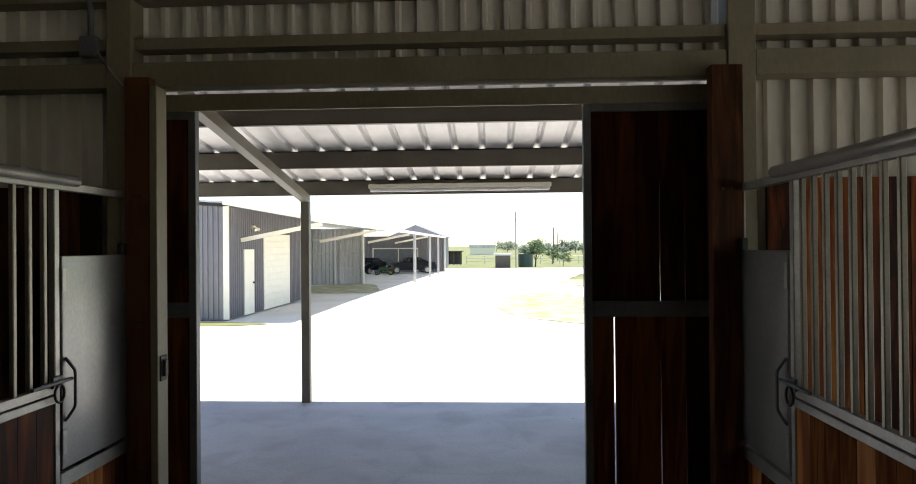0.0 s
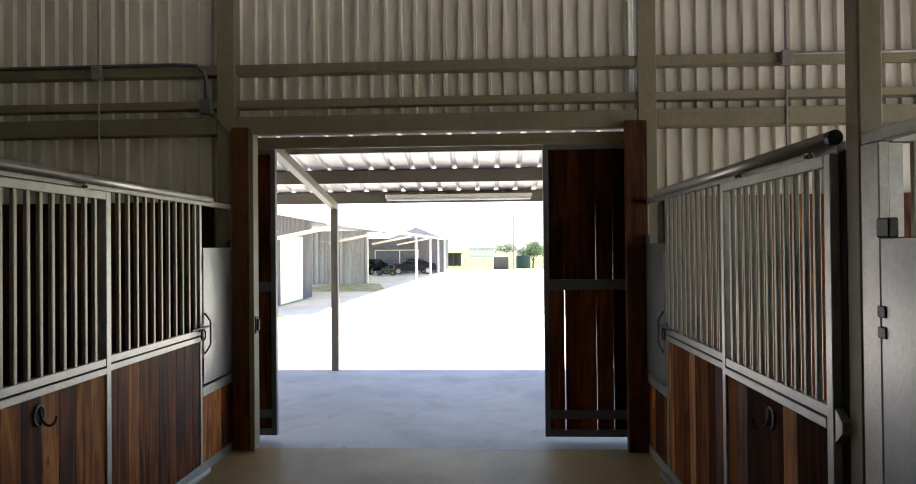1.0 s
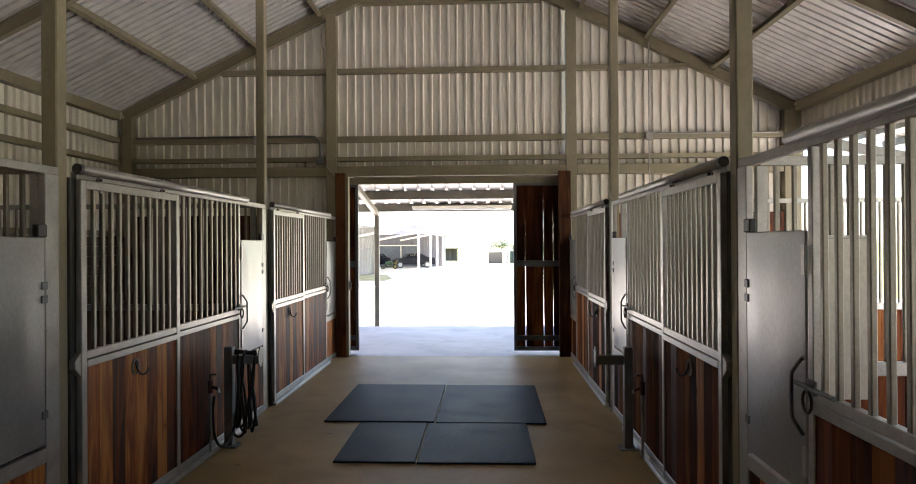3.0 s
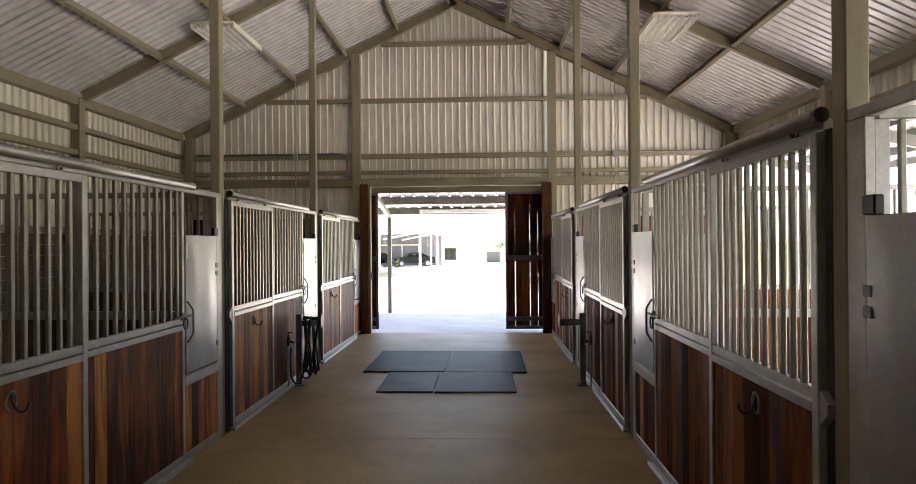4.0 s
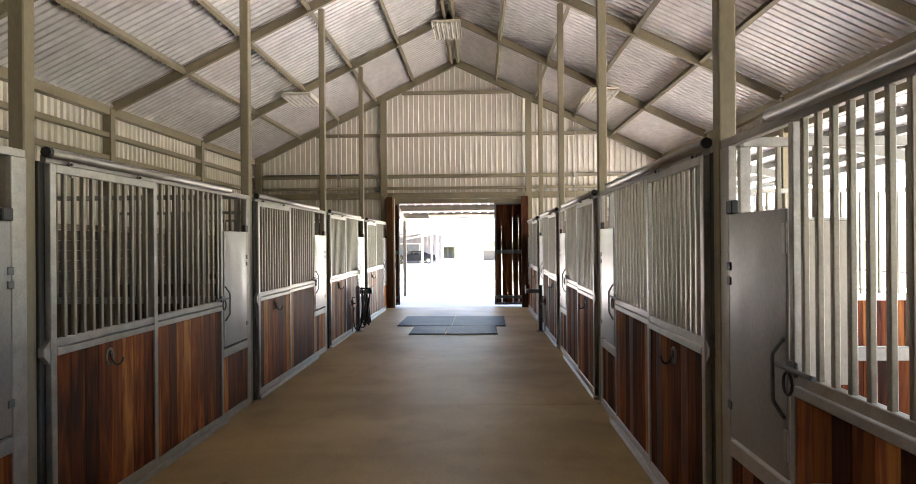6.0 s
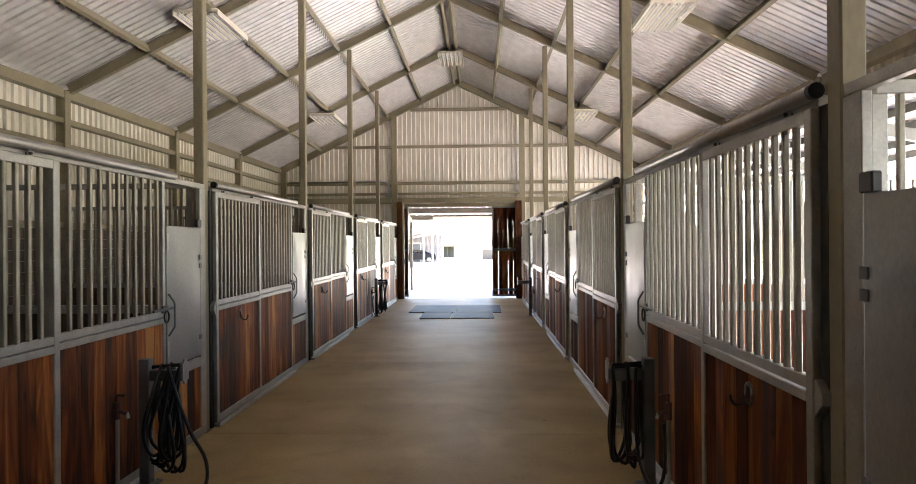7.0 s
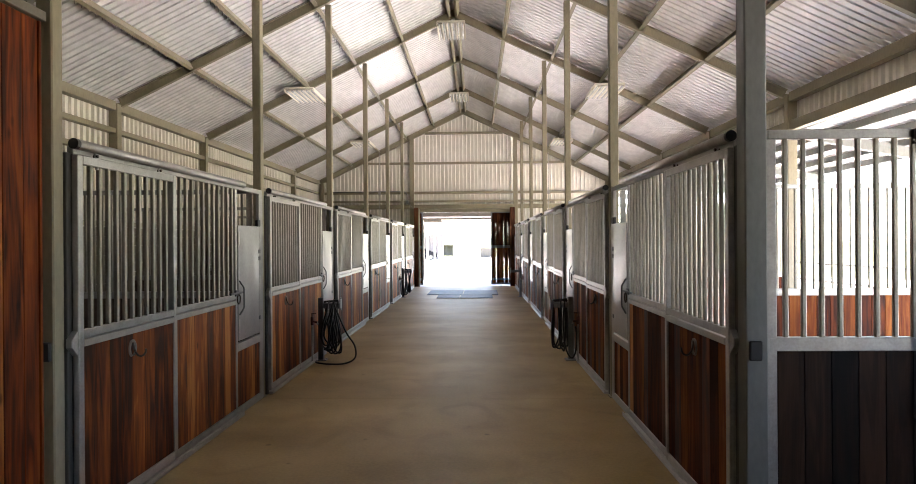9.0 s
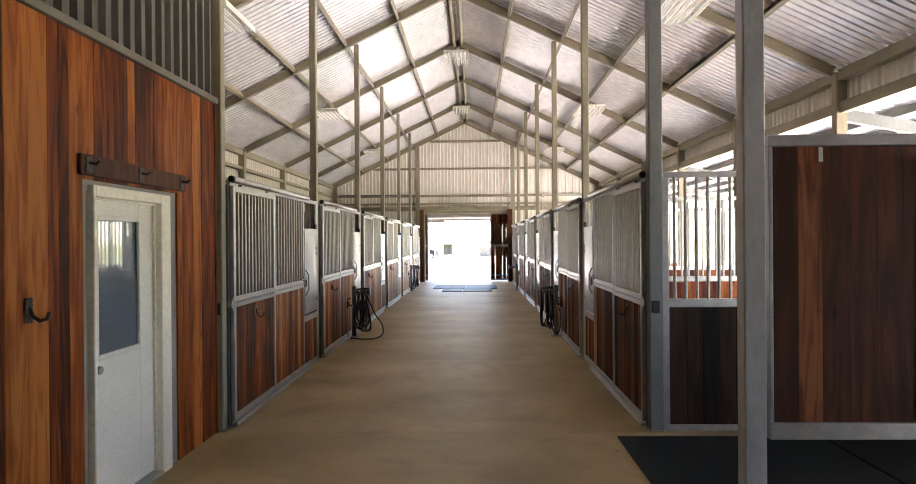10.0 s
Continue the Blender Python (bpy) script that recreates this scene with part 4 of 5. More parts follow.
hk = solid("wall_hook", boxes((TX + 0.026, TX + 0.034, -24.48, -24.42, 1.38, 1.52), bevel=0.004), M_IRON, "dark iron blanket hook on the board wall", "hook")
part("hook_arm", tube_path(bmesh.new(), [(TX + 0.034, -24.45, 1.47), (TX + 0.05, -24.45, 1.42), (TX + 0.085, -24.44, 1.39), (TX + 0.12, -24.43, 1.40), (TX + 0.13, -24.425, 1.44)], 0.011, 8), M_IRON, hk)
solid("wall_tack_room_back", boxes((-5.8, TX - 0.1, -26.4, -26.3, 0, 3.04), bevel=0.002), M_PLASTERDK, "plain pale lining of the tack room", "wall", kind="structure")
solid("ceiling", boxes((-5.8, TX - 0.103, SOUTH, POSTS[-1] - 0.1, 3.05, 3.12)), M_PLASTERDK, "plain tack room ceiling", "ceiling", kind="structure")

# ---- grooming bay ----
pn = thing("grooming_divider", (2.13, -24.06, 0), "tall dark-stained board divider in a galvanised frame beside the grooming bay", "divider panel")
for nm, b in (("top_rail", (0, 1.0, -0.03, 0.03, 2.36, 2.43)), ("bottom_rail", (0, 1.0, -0.03, 0.03, 0.62, 0.722)), ("stile", (0, 0.025, -0.03, 0.03, 0.722, 2.36)), ("stile", (0.975, 1.0, -0.03, 0.03, 0.722, 2.36))):
    part(nm, boxes(b, bevel=0.005), M_GALV, pn)
x = 0.025
for w, mat in ((0.155, M_REDBOARD), (0.14, M_REDBOARD), (0.165, M_REDBOARD), (0.15, M_REDBOARD), (0.16, M_REDBOARD), (0.18, M_REDBOARD)):
    part("plank", boxes((-w / 2 + 0.0003, w / 2 - 0.0003, -0.012, 0.012, 0.722, 2.36), bevel=0.0008), mat, pn, at=(x + w / 2, 0, 0))
    x += w
def cross_tie(x, y, top, label):
    tie = thing("cross_tie", (x, y, 0), label, "strap", "cross ties")
    part("ring_plate", boxes((-0.02, 0.02, -0.012, 0.004, top - 0.04, top + 0.02), bevel=0.002), M_IRON, tie)
    part("strap", boxes((-0.013, 0.013, -0.022, -0.016, 0.85, top - 0.10), bevel=0.001), M_WHITE if top < 2.35 else M_HOSE, tie)
    for z in (0.74, top - 0.12):
        part("snap", rods(((0, -0.02, z), (0, -0.02, z + 0.13), 0.016), ((-0.03, -0.02, z + 0.06), (0.03, -0.02, z + 0.06), 0.010), seg=8), M_IRON, tie)
    return tie


# this strap is white to stand for light through a gap beside the divider
cross_tie(3.03, -24.092, 2.26, "cross tie with dark snaps on the divider, its strap whitened for a bright gap")
cross_tie(3.02, POSTS[-1] - 0.026, 2.43, "dark cross tie with iron snaps hanging from the partition rail")
tag = solid("paper_tag", boxes((2.43, 2.455, -24.078, -24.076, 2.27, 2.355)), M_WHITE, "small white paper tag on the divider", "tag")
mt = solid("rubber_mat", boxes((1.68, 3.5, -23.9, -22.06, 0.001, 0.018), bevel=0.005), M_RUBBER, "black rubber mat on the grooming bay floor", "rubber mat", "rubber mats")
mt = solid("rubber_mat", boxes((1.68, 3.5, -25.8, -23.92, 0.001, 0.018), bevel=0.005), M_RUBBER, "black rubber mat on the grooming bay floor", "rubber mat", "rubber mats")
mt = solid("rubber_mat", boxes((3.52, 5.6, -23.9, -22.06, 0.001, 0.018), bevel=0.005), M_RUBBER, "black rubber mat on the grooming bay floor", "rubber mat", "rubber mats")
mt = solid("rubber_mat", boxes((3.52, 5.6, -25.8, -23.92, 0.001, 0.018), bevel=0.005), M_RUBBER, "black rubber mat on the grooming bay floor", "rubber mat", "rubber mats")
for x0, x1, y0, y1, r in ((-1.20, 0.02, -4.13, -2.33, -0.4), (0.035, 1.235, -4.17, -2.36, -0.6), (-0.80, -0.06, -5.41, -4.18, 0.0), (-0.045, 1.01, -5.42, -4.19, 0.2)):
    cx, cy = (x0 + x1) / 2, (y0 + y1) / 2
    mt = solid("rubber_mat", boxes((x0 - cx, x1 - cx, y0 - cy, y1 - cy, 0.001, 0.02), bevel=0.006), M_BLUEMAT, "black rubber stall mat lying on the concrete aisle", "rubber mat", "rubber mats", at=(cx, cy, 0))
    mt.rotation_euler.z = radians(r)


# ---- hose posts and hydrants ----
def hose_post(s, y):
    """A short grey post with a square arm that points into the aisle and ends in an upright plate."""
    hp = thing("hose_post", (s * 1.92, y, 0), "grey steel post with a square saddle arm for hoses", "hose hanger", "hose hangers")
    part("post", boxes((-0.04, 0.04, -0.04, 0.04, 0.012, 0.965), bevel=0.006), M_GREYSTEEL, hp)
    foot = part("foot_plate", boxes((-0.09, 0.09, -0.08, 0.08, 0, 0.012), bevel=0.003), M_GREYSTEEL, hp)
    for u in (-0.065, 0.065):
        part("bolt", rods(((u, -0.055, 0.012), (u, -0.055, 0.026), 0.010), ((u, 0.055, 0.012), (u, 0.055, 0.026), 0.010), seg=6), M_GALV, foot)
    part("saddle_arm", boxes((-s * 0.04, -s * 0.30, -0.035, 0.035, 0.80, 0.885), bevel=0.008), M_GREYSTEEL, hp)
    bm = boxes((-s * 0.30, -s * 0.312, -0.05, 0.05, 0.775, 0.965))
    bmesh.ops.bevel(bm, geom=[e for e in bm.edges if abs(e.verts[0].co.x - e.verts[1].co.x) > 0.005], offset=0.028, segments=3, affect="EDGES")
    part("end_plate", bm, M_SHEETGREY, hp, "upright pale end plate")
    return hp


def spline(pts, n=5):
    """A smooth line through pts."""
    out = []
    for p, q, r, t in zip([pts[0]] + pts, pts, pts[1:], pts[2:] + [pts[-1]]):
        for k in range(n):
            u = k / n
            out.append(tuple(0.5 * ((2 * b) + (-a + c) * u + (2 * a - 5 * b + 4 * c - d) * u * u + (-a + 3 * b - 3 * c + d) * u ** 3) for a, b, c, d in zip(p, q, r, t)))
    return out + [pts[-1]]


def hose(s, y, seed, wide, loose, turns):
    """Hose thrown over the arm in uneven loops that hang nearly to the floor."""
    rnd = random.Random(seed)
    bm = bmesh.new()
    pts = []
    loops = [(rnd.uniform(0.06, 0.15) * wide, rnd.uniform(0.62, 0.885), rnd.uniform(-0.9, 0.9), rnd.uniform(-0.05, 0.06), rnd.uniform(-0.05, 0.05)) for _ in range(turns + 1)]
    for i in range(turns):
        for t in range(28):
            u, a = t / 28, t * 2 * math.pi / 28
            w, drop, turn, du, dv = (p + (q - p) * u for p, q in zip(loops[i], loops[i + 1]))
            low = (1 - math.cos(a)) / 2
            r = math.sin(a) * w * (0.42 + 0.58 * low) + 0.02 * math.sin(3 * a + i) * low
            along = 0.165 + 0.22 * (((i + u) * 4 % turns) / turns - 0.5)
            pts.append((-s * along + r * math.cos(turn) * low + du * wide * low, r * math.sin(turn) + 0.05 * math.sin(a) * (1 - low) + dv * low, max(0.02, 0.905 + 0.012 * (i % 3) - drop * low)))
    tube_path(bm, pts, 0.0135, 8)
    if loose:   # the free end falls in a wide bow and runs along the floor
        tube_path(bm, spline([(-s * 0.20, -0.05, 0.915), (-s * 0.27, -0.10, 0.76), (-s * 0.42, -0.17, 0.46), (-s * 0.56, -0.22, 0.26), (-s * 0.58, -0.30, 0.09), (-s * 0.44, -0.38, 0.02), (-s * 0.22, -0.40, 0.016), (-s * 0.06, -0.34, 0.018), (s * 0.02, -0.25, 0.016), (s * 0.04, -0.12, 0.016)]), 0.0135, 8)
    else:       # the other end reaches back to the hydrant
        tube_path(bm, spline([(-s * 0.10, -0.04, 0.90), (-s * 0.12, -0.08, 0.55), (-s * 0.10, -0.14, 0.22), (-s * 0.03, -0.22, 0.07), (s * 0.03, -0.26, 0.16), (s * 0.045, -0.27, 0.40), (s * 0.03, -0.275, 0.55)]), 0.0135, 8)
    return solid("garden_hose", bm, M_HOSE, "black rubber hose coiled over a steel saddle", "hose", "hoses", at=(s * 1.92, y, 0))


def hydrant(s, y):
    h = thing("water_hydrant", (s * 1.985, y, 0), "galvanised yard hydrant with a dark red cast head", "water hydrant", "water hydrants")
    part("pipe", rods(((0, 0, 0), (0, 0, 0.60), 0.014)), M_GALV, h)
    hd = part("head", rods(((0, 0, 0.58), (0, 0, 0.70), 0.024), ((0, 0, 0.64), (-s * 0.075, 0, 0.62), 0.016), seg=12), M_REDIRON, h)
    part("lever", boxes((-0.008, 0.008, -0.014, 0.014, 0.70, 0.755), (-s * 0.06, s * 0.01, -0.010, 0.010, 0.745, 0.76), bevel=0.003), M_REDIRON, hd)
    part("outlet", rods(((-s * 0.07, 0, 0.625), (-s * 0.082, 0, 0.585), 0.013)), M_GALV, hd)
    return h


for s in (-1, 1):
    for y in (-4.95, -15.88):
        hose_post(s, y)
        hydrant(s, y - 0.28)
        if not (s > 0 and y > -10):
            hose(s, y, int(10 - y * 3 + s), 1.25 if s < 0 and y < -10 else 0.8, s < 0 and y < -10, 12 if s < 0 and y < -10 else 8)


# ---- roof lights ----
def light_fixture():
    lf = thing("ceiling_light", label="white six-tube reflector light hanging under the roof, switched off", category="ceiling light", group="roof lights")
    part("body", boxes((-0.33, 0.33, -0.6, 0.6, 0.05, 0.09), bevel=0.01), M_WHITE, lf)
    for i in range(6):
        x = -0.275 + i * 0.11
        t = part("tube", rods(((x, -0.57, 0.012), (x, 0.57, 0.012), 0.016), seg=10), M_TUBE, lf)
        bm = bmesh.new()
        for sgn in (-1, 1):
            vs = [bm.verts.new((x + sgn * a, y, z)) for a, z in ((0.02, 0.048), (0.052, 0.0)) for y in (-0.59, 0.59)]
            bm.faces.new((vs[0], vs[1], vs[3], vs[2]))
        part("reflector", bm, M_WHITE, lf)
    for x in (-0.33, 0.33):
        part("side_rail", boxes((x - 0.005, x + 0.005, -0.6, 0.6, -0.01, 0.055)), M_WHITE, lf)
    part("bracket", rods(((0, -0.4, 0.09), (0, -0.4, 0.26), 0.006), ((0, 0.4, 0.09), (0, 0.4, 0.26), 0.006), seg=6), M_GALV, lf)
    return lf


first = light_fixture()
first.matrix_basis = pose(-3.45, -11.0, 5.20)
for s in (-1, 1):
    for y in (-3.55, -11.0, -18.4):
        if not (s < 0 and y == -11.0):
            copy_thing(first, pose(s * 3.45, y, 5.20))
for y in (-3.3, -10.35):
    copy_thing(first, pose(-0.07, y, RIDGE - 0.36))

# ---- porch outside the doorway ----
porch = thing("porch_roof", label="steel lean-to porch roof of pale corrugated sheet on cream purlins", category="porch roof", kind="structure")


def porch_z(y):
    return 3.43 - 0.172 * y


part("sheet", ribbed((-6.2, 0.22, porch_z(0.22) + 0.20), (1, 0, 0), Vector((0, 1, -0.172)).normalized(), (0, 0, 1), 12.4, 4.05, pitch=0.305, depth=0.032, top=0.03, base=0.08), M_ROOF, porch)
for y in (0.35, 1.50, 2.85, 4.06):
    z = porch_z(y)
    part("purlin", boxes((-6.2, 6.2, y - 0.004, y + 0.004, z, z + 0.19), (-6.2, 6.2, y - 0.004, y + 0.06, z, z + 0.008), (-6.2, 6.2, y - 0.004, y + 0.06, z + 0.182, z + 0.19)), M_TAUPE, porch)
for x in (-6.0, -1.995, 2.3, 6.0):
    part("rafter", beam(bmesh.new(), (x, 0.2, porch_z(0.2)), (x, 4.05, porch_z(4.05)), 0.10, 0.11), M_TAUPE, porch)
    part("post", boxes((x - 0.055, x + 0.055, 3.96, 4.055, -0.05, porch_z(4.0) - 0.10), bevel=0.006), M_TAUPE, porch)
tl = thing("tube_light", (0.045, 4.0, 2.80), "long white tube light under the porch beam", "tube light")
part("body", boxes((-1.19, 1.19, -0.06, 0.05, 0.0, 0.06), bevel=0.01), M_WHITE, tl)
part("diffuser", boxes((-1.17, 1.17, -0.05, 0.03, -0.04, 0.0), bevel=0.01), M_TUBE, tl)

# ---- grey shed across the yard: built square to the barn, then turned a little with all that stands there ----
BARN = set(scene.collection.objects)
SX = -7.3
shed = thing("machinery_shed", label="long grey corrugated steel shed with white doors and an open carport", category="shed")
part("end_wall", ribbed((SX - 9, 13.2, 0), (1, 0, 0), (0, 0, 1), (0, -1, 0), 9, 3.2, cut=lambda u: (0, 3.2 + 0.06 * (9 - u))), M_SHEDGREY, shed)
part("corner_trim", boxes((SX - 0.10, SX + 0.04, 13.16, 13.30, 0, 3.22), bevel=0.004), M_WHITE, shed)
part("side_wall", ribbed((SX, 13.2, 0), (0, 1, 0), (0, 0, 1), (1, 0, 0), 6.6, 3.2, cut=lambda u: (2.48 if 2.7 < u < 5.25 else 0, 3.2)), M_SHEDGREY, shed)
pd = part("side_door", boxes((SX + 0.02, SX + 0.06, 14.30, 15.05, 0, 1.98), bevel=0.004), M_WHITE, shed, "white pedestrian door")
part("door_knob", rods(((SX + 0.06, 14.95, 0.95), (SX + 0.12, 14.95, 0.95), 0.03)), M_IRON, pd)
rd = part("roller_door", boxes((SX + 0.0, SX + 0.04, 15.9, 18.45, 0, 2.48), bevel=0.004), M_WHITE, shed, "white roller door")
for i in range(11):
    part("slat", boxes((SX + 0.04, SX + 0.052, 15.92, 18.43, 0.05 + i * 0.22, 0.25 + i * 0.22), bevel=0.004), M_WHITE, rd)
fl = part("flood_light", boxes((SX + 0.02, SX + 0.10, 14.9, 15.1, 2.62, 2.72), bevel=0.01), M_WHITE, shed)
part("lamp_head", rods(((SX + 0.08, 14.92, 2.64), (SX + 0.2, 14.85, 2.58), 0.05)), M_WHITE, fl)
part("lamp_head", rods(((SX + 0.08, 15.08, 2.64), (SX + 0.2, 15.15, 2.58), 0.05)), M_WHITE, fl)
EAVE_X, EAVE_Z = SX + 2.5, 2.86
d = Vector((2.5, 0, EAVE_Z - 3.30))
part("roof", ribbed((SX - 9, 13.0, 3.86), (0, 1, 0), Vector((9, 0, -0.55)).normalized(), (0, 0, 1), 44, 9.02), M_ZINC, shed)
part("canopy", ribbed((SX, 13.0, 3.30), (0, 1, 0), d.normalized(), (0, 0, 1), 44, d.length), M_WHITE, shed)
part("fascia", boxes((EAVE_X - 0.02, EAVE_X + 0.02, 13.0, 57.0, EAVE_Z - 0.10, EAVE_Z + 0.06), bevel=0.004), M_WHITE, shed)
part("rake_trim", beam(bmesh.new(), (SX, 12.98, 3.38), (EAVE_X, 12.98, EAVE_Z + 0.06), 0.03, 0.13), M_WHITE, shed)
for y in (14.2, 22.5, 32.4, 42.0):
    part("arm", beam(bmesh.new(), (SX, y, 2.32), (EAVE_X - 0.05, y, EAVE_Z - 0.08), 0.10, 0.12), M_WHITE, shed)
part("bay_wall", ribbed((SX - 5, 32.46, -0.3), (1, 0, 0), (0, 0, 1), (0, -1, 0), 4.75, 3.4, pitch=0.23, depth=0.075, top=0.05, base=0.10), M_ZINC, shed)
for z in (0.7, 1.6, 2.4):
    part("girt", boxes((SX - 5, SX - 0.25, 32.33, 32.41, z, z + 0.08)), M_ZINC, shed)
for x in (SX - 3.4, SX - 1.9, SX - 0.3):
    part("stud", boxes((x - 0.06, x + 0.06, 32.22, 32.33, -0.3, 3.0)), M_ZINC, shed)
part("partition_wall", ribbed((SX - 6, 19.8, 0), (1, 0, 0), (0, 0, 1), (0, 1, 0), 6.0, 3.2), M_ZINC, shed)
part("downpipe", rods(((SX - 0.2, 32.1, -0.25), (SX - 0.2, 32.1, 3.0), 0.05)), M_WHITE, shed)
for x, y in ((-4.87, 34.9), (-4.87, 43.5), (-4.87, 50.0), (-4.87, 56.5)):
    part("post", boxes((x - 0.08, x + 0.08, y - 0.08, y + 0.08, ground_z(y) - 0.1, EAVE_Z - 0.1), bevel=0.006), M_ZINC, shed)
part("far_wall", ribbed((SX - 7, 57.0, -0.6), (1, 0, 0), (0, 0, 1), (0, -1, 0), 9.4, 3.6), M_SHEDGREY, shed)
# flat grey panel on the wall in place of an opening
part("far_opening", boxes((SX - 4.6, SX - 0.3, 56.90, 56.94, -0.5, 1.75)), M_GREYSTEEL, shed, "flat dark panel in place of the opening in the far carport wall")
for b in ((SX - 4.7, SX - 0.2, 56.84, 56.89, 1.75, 1.85), (SX - 4.7, SX - 4.6, 56.84, 56.89, -0.5, 1.75), (SX - 0.3, SX - 0.2, 56.84, 56.89, -0.5, 1.75), (SX - 2.2, SX - 2.1, 56.84, 56.89, -0.5, 1.75)):
    part("white_frame", boxes(b), M_WHITE, shed)

hs = thing("barn_house", (-9.6, 71.0, -0.7), "grey gabled building beyond the shed", "house")
part("wall", boxes((-3.2, 3.2, 0, 9, 0, 3.75), bevel=0.01), M_SHEDGREY, hs)
bm = bmesh.new()
vs = [bm.verts.new(p) for p in ((-3.6, -0.4, 3.75), (0.0, -0.4, 5.25), (3.6, -0.4, 3.75), (-3.6, 9.4, 3.75), (0.0, 9.4, 5.25), (3.6, 9.4, 3.75))]
for q in ((0, 1, 2), (3, 5, 4), (0, 3, 4, 1), (1, 4, 5, 2), (0, 2, 5, 3)):
    bm.faces.new([vs[i] for i in q])
part("roof", bm, M_SHEDGREY, hs)
w = part("window", boxes((1.2, 2.3, -0.03, -0.004, 1.2, 2.3), bevel=0.01), M_WHITE, hs)
part("pane", boxes((1.28, 2.22, -0.045, -0.032, 1.28, 2.22)), M_GLASSDK, w)


# ---- vehicles ----
def car(at, turn, label):
    c = thing("car", at, label, "car", "parked cars")
    c.rotation_euler.z = turn
    prof = [(-2.2, 0.35), (-2.25, 0.75), (-1.6, 0.92), (-0.95, 1.0), (-0.35, 1.42), (0.75, 1.44), (1.55, 1.05), (2.15, 1.0), (2.25, 0.6), (2.2, 0.32)]
    bm = bmesh.new()
    rows = []
    for y, k in ((-0.9, 0.96), (-0.84, 1.0), (0.84, 1.0), (0.9, 0.96)):
        rows.append([bm.verts.new((x, y * (0.80 if z > 1.1 else 1.0), 0.3 + (z - 0.3) * k)) for x, z in prof])
    for A, B in zip(rows, rows[1:]):
        for i in range(len(prof)):
            j = (i + 1) % len(prof)
            bm.faces.new((A[i], A[j], B[j], B[i]))
    bm.faces.new(rows[0]), bm.faces.new(rows[-1][::-1])
    part("body", bm, M_CARPAINT, c)
    for y in (-0.78, 0.78):
        bm = bmesh.new()
        s = 1 if y > 0 else -1
        vs = [bm.verts.new(p) for p in ((-0.8, y + s * 0.09, 1.02), (-0.32, y - s * 0.04, 1.37), (0.7, y - s * 0.04, 1.38), (1.3, y + s * 0.09, 1.05))]
        bm.faces.new(vs)
        part("side_window", bm, M_GLASSDK, c)
    for x in (-1.4, 1.4):
        for y in (-0.82, 0.82):
            w = part("wheel", rods(((x, y - 0.1, 0.32), (x, y + 0.1, 0.32), 0.32), seg=20), M_HOSE, c)
            part("rim", rods(((x, y - 0.11, 0.32), (x, y + 0.11, 0.32), 0.2), seg=14), M_GALV, w)
    for y in (-0.62, 0.62):
        part("headlight", boxes((-2.26, -2.18, y - 0.16, y + 0.16, 0.62, 0.74), bevel=0.01), M_WHITE, c)
    return c


car((-7.75, 53.0, ground_z(53.0)), radians(20), "dark sedan parked under the shed carport")
car((-11.6, 52.5, ground_z(52.5)), radians(75), "dark blue car parked deep in the carport")
tr = thing("riding_mower", (-9.4, 48.5, ground_z(48.5)), "small green and yellow riding mower under the carport", "lawn mower")
tr.scale = (0.82, 0.82, 0.82)
part("hood", boxes((-0.35, 0.5, -0.28, 0.28, 0.45, 0.85), bevel=0.06), M_GREEN, tr)
part("seat", boxes((0.6, 0.95, -0.22, 0.22, 0.6, 0.72), (0.9, 1.0, -0.22, 0.22, 0.7, 1.05), bevel=0.03), M_YELLOW, tr)
part("mower_deck", boxes((-0.2, 0.8, -0.55, 0.55, 0.18, 0.34), bevel=0.05), M_GREEN, tr)
part("roll_bar", boxes((1.0, 1.06, -0.4, -0.34, 0.4, 1.35), (1.0, 1.06, 0.34, 0.4, 0.4, 1.35), (1.0, 1.06, -0.4, 0.4, 1.3, 1.36)), M_BLACK, tr)
for x, r in ((-0.6, 0.18), (0.85, 0.27)):
    for y in (-0.45, 0.45):
        w = part("wheel", rods(((x, y - 0.09, r), (x, y + 0.09, r), r), seg=16), M_HOSE, tr)
        part("rim", rods(((x, y - 0.1, r), (x, y + 0.1, r), r * 0.55), seg=12), M_YELLOW, w)

# ---- yard things far off ----
hut = thing("pump_hut", (0.8, 71.2, ground_z(71.2)), "weathered board pump hut with a pale sheet roof", "hut")
for i in range(12):
    part("plank", boxes((-0.90 + i * 0.15, -0.755 + i * 0.15, -0.03, 0.0, 0, 1.45), bevel=0.004), M_WEATHER, hut)
part("wall", boxes((-0.9, 0.9, 0.003, 1.6, 0, 1.45)), M_WEATHER, hut)
part("roof", beam(bmesh.new(), (-1.1, 0.75, 1.72), (1.1, 0.75, 1.72), 2.1, 0.22), M_ZINC, hut)
tank = thing("water_tank", (3.7, 76.3, ground_z(76.3)), "dark green round water tank", "water tank")
part("body", rods(((0, 0, 0), (0, 0, 1.5), 0.93), seg=28), M_TANK, tank)
part("lid", rods(((0, 0, 1.5), (0, 0, 1.62), 0.90), ((0, 0, 1.62), (0, 0, 1.7), 0.25), seg=28), M_TANK, tank)
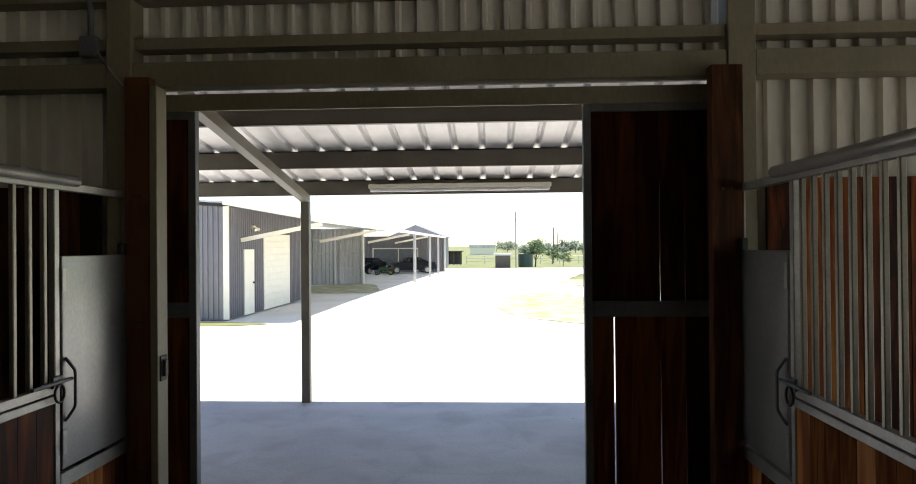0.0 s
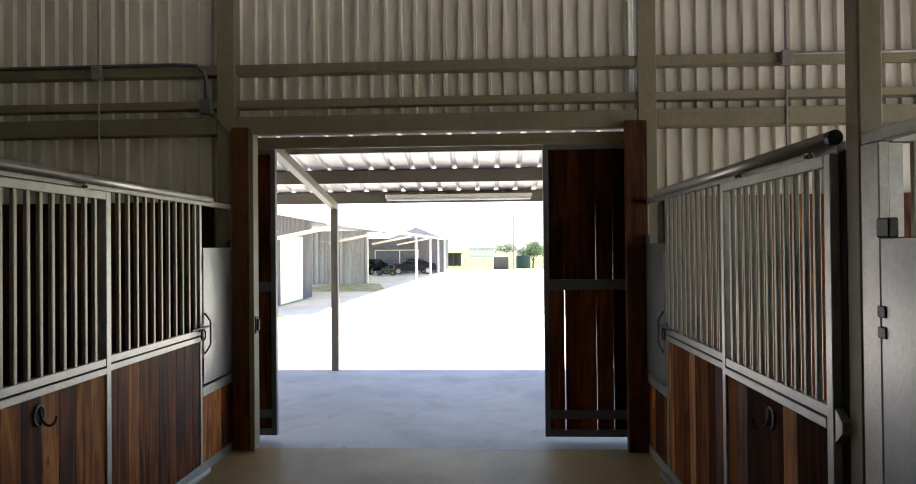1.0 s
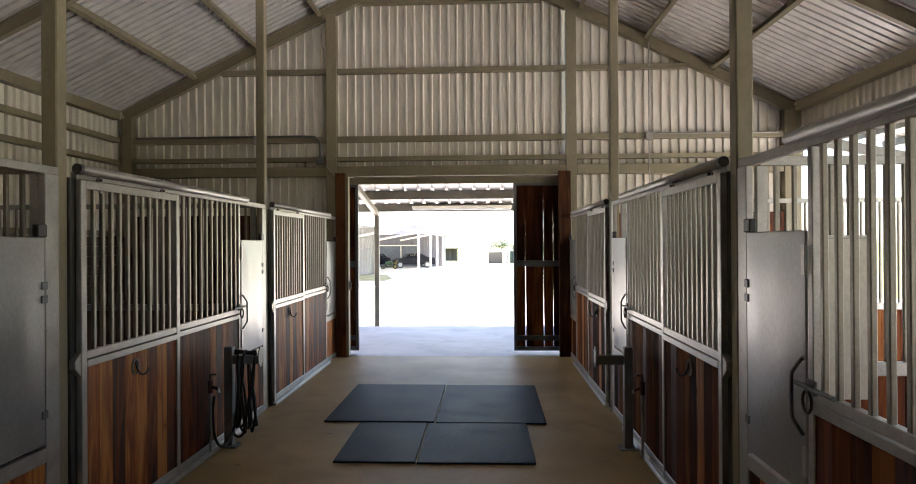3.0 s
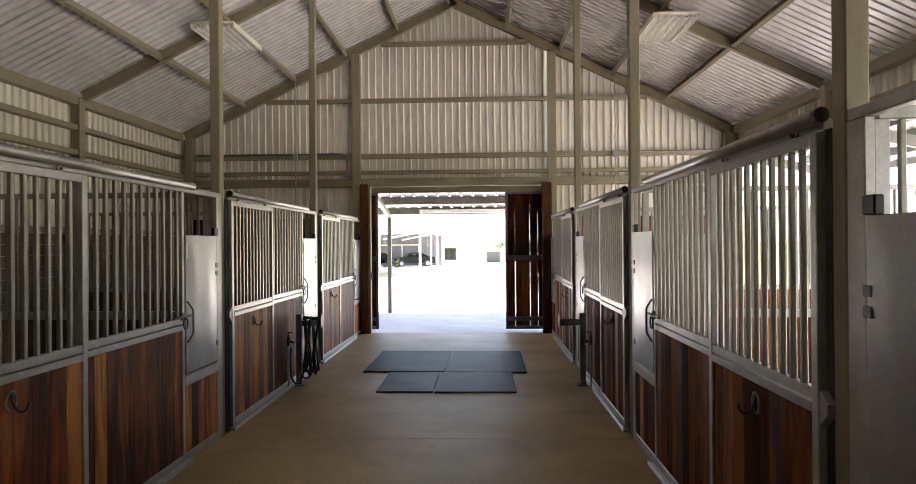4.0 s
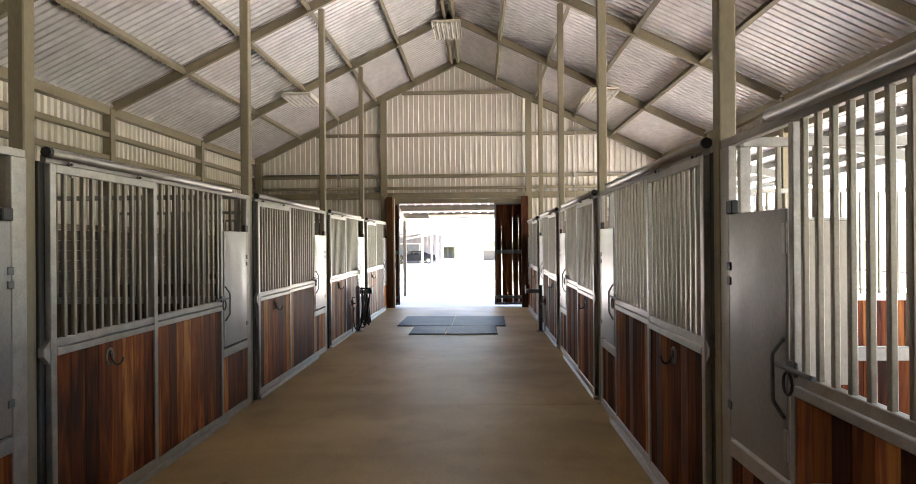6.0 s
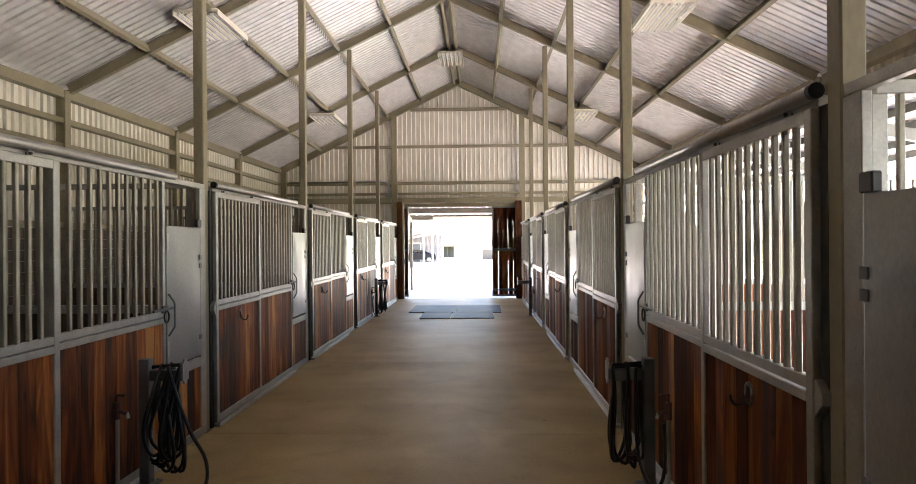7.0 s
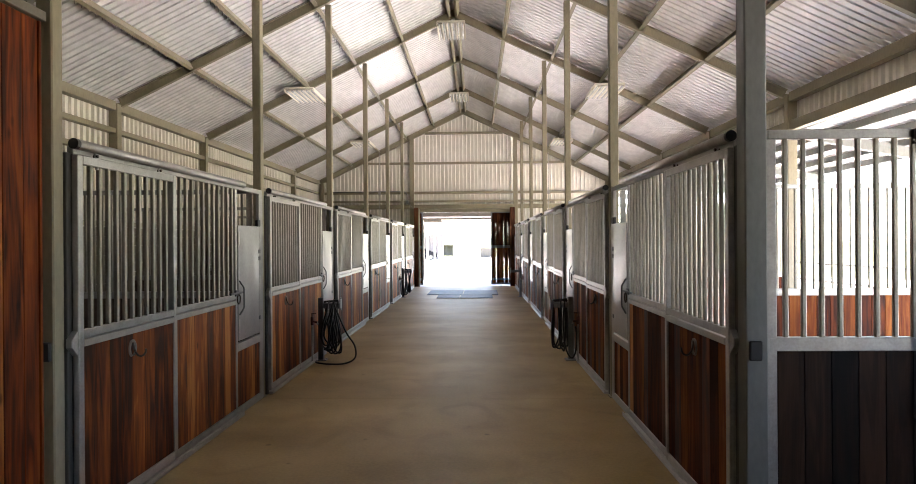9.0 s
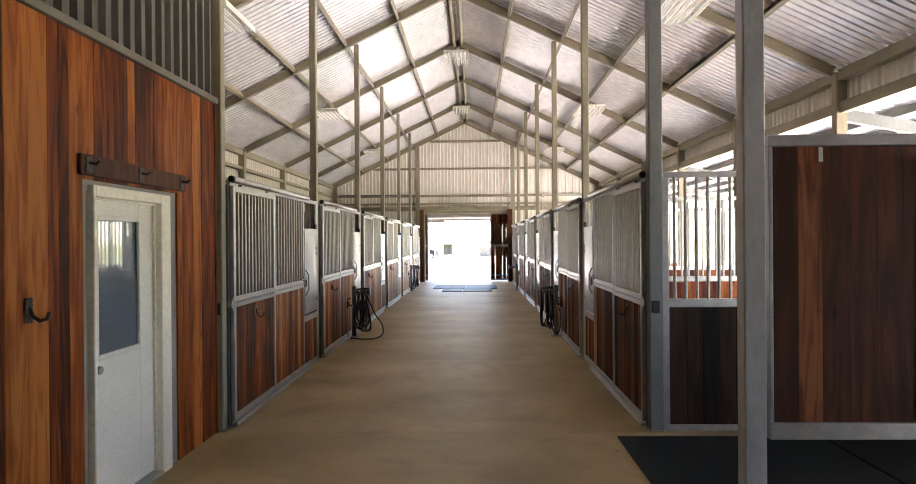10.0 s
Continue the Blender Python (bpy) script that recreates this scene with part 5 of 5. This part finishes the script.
mast = solid("utility_pole", rods(((2.34, 70.6, ground_z(70.6) - 0.1), (2.34, 70.6, 5.95), 0.06)), M_GREYSTEEL, "thin dark steel mast in the yard", "mast", "masts")
for x, y, h in ((9.6, 104, 5.0), (12.4, 128, 4.6)):
    mast = solid("utility_pole", rods(((x, y, ground_z(y) - 0.1), (x, y, h), 0.08)), M_BARK, "distant wooden utility pole", "utility pole", "masts")
pav = thing("shelter", (-6.7, 93.5, ground_z(93.5)), "small dark open shelter beyond the shed", "shelter")
for x in (-1.05, 0.0, 1.05):
    for y in (0, 2.2):
        part("post", boxes((x - 0.07, x + 0.07, y - 0.07, y + 0.07, 0, 2.0)), M_WEATHER, pav)
part("roof", boxes((-1.4, 1.4, -0.4, 2.6, 2.0, 2.14), bevel=0.01), M_WEATHER, pav)
part("back_wall", boxes((-1.05, 1.05, 2.28, 2.34, 0, 1.98)), M_WEATHER, pav)
fence = thing("paddock_fence", (0, 0, ground_z(98)), "grey pipe paddock fence far across the yard", "fence", kind="structure")
for i in range(18):
    part("post", rods(((-5 + i * 3.0, 98, -0.1), (-5 + i * 3.0, 98, 1.3), 0.05), seg=6), M_ZINC, fence)
for z in (0.45, 0.85, 1.25):
    part("rail", rods(((-5, 98, z), (46, 98, z), 0.03), seg=6), M_ZINC, fence)
for x, y, w, h in ((-6.0, 230, 9, 3.6), (50, 260, 14, 3.4)):
    b = thing("far_house", (x, y, ground_z(y)), "pale low house far beyond the paddocks", "house", "far houses")
    part("wall", boxes((-w / 2, w / 2, 0, 6, 0, h - 1)), M_WHITE, b)
    part("roof", beam(bmesh.new(), (-w / 2 - 0.4, 3, h), (w / 2 + 0.4, 3, h), 6.8, 1.0), M_ZINC, b)


# ---- trees ----
def tree(at, h, spread, seed, leaf, mat, n, label, group="trees"):
    rnd = random.Random(seed)
    t = thing("tree", at, label, "tree", group)
    bm = bmesh.new()
    rod(bm, (0, 0, -0.1), (0.03 * h, 0, 0.4 * h), 0.03 * h, 8, 0.018 * h)
    tips = []
    for i in range(9):
        a, z0 = i * 2.4 + rnd.random(), h * rnd.uniform(0.22, 0.5)
        r = spread * rnd.uniform(0.45, 0.9)
        tip = (math.cos(a) * r, math.sin(a) * r, z0 + h * rnd.uniform(0.15, 0.45))
        rod(bm, (0.02 * h, 0, z0), tip, 0.012 * h, 5, 0.004 * h)
        tips.append(tip)
    tips.append((0, 0, h * 0.85))
    part("trunk", bm, M_BARK, t)
    verts, faces = [], []
    for i in range(n):
        c = Vector(rnd.choice(tips))
        p = c + Vector((rnd.gauss(0, 1), rnd.gauss(0, 1), rnd.gauss(0, 0.7))) * spread * 0.24
        u = Vector((rnd.gauss(0, 1), rnd.gauss(0, 1), rnd.gauss(0, 1))).normalized()
        v = u.orthogonal().normalized()
        s = leaf * rnd.uniform(0.6, 1.3)
        k = len(verts)
        verts += [p - u * s, p - v * s * 0.5, p + u * s, p + v * s * 0.5]
        faces.append((k, k + 1, k + 2, k + 3))
    me = bpy.data.meshes.new("crown")
    me.from_pydata(verts, [], faces)
    me.materials.append(mat)
    cr = new("crown", me)
    cr.parent = t
    return t


tree((5.0, 77.5, ground_z(77.5)), 3.5, 1.15, 3, 0.12, M_LEAF, 1600, "young leafy green tree beside the water tank", "yard trees")
tree((8.6, 95, ground_z(95)), 2.6, 1.0, 4, 0.12, M_LEAF, 900, "small green shrub in the dry grass", "yard trees")
tree((8.9, 81, ground_z(81)), 1.7, 0.95, 5, 0.10, M_LEAF, 900, "small green shrub in the dry grass", "yard trees")
rnd = random.Random(9)
for i in range(26):
    y = rnd.uniform(190, 300)
    x = 4 + i * 3.0 + rnd.uniform(-3, 3)
    h = rnd.uniform(3.0, 4.2) if i % 9 else 4.6
    tree((x, y, ground_z(y)), h, h * 0.75, 20 + i, 0.45, M_LEAFHAZE, 700, "distant rounded green tree on the skyline", "skyline trees")
YARD = Matrix.Translation((0.42, -4.2, 0)) @ Matrix.Rotation(radians(-0.96), 4, "Z") @ Matrix.Translation((-0.42, 4.2, 0))
for ob in scene.collection.objects:
    if ob not in BARN and ob.parent is None:
        ob.matrix_basis = YARD @ ob.matrix_basis
for i in range(14):
    tree((40 + rnd.uniform(0, 25), -45 + i * 6.5, 0), rnd.uniform(5, 8), rnd.uniform(3, 4.5), 70 + i, 0.5, M_LEAFHAZE, 420, "green tree beyond the east paddock", "paddock trees")
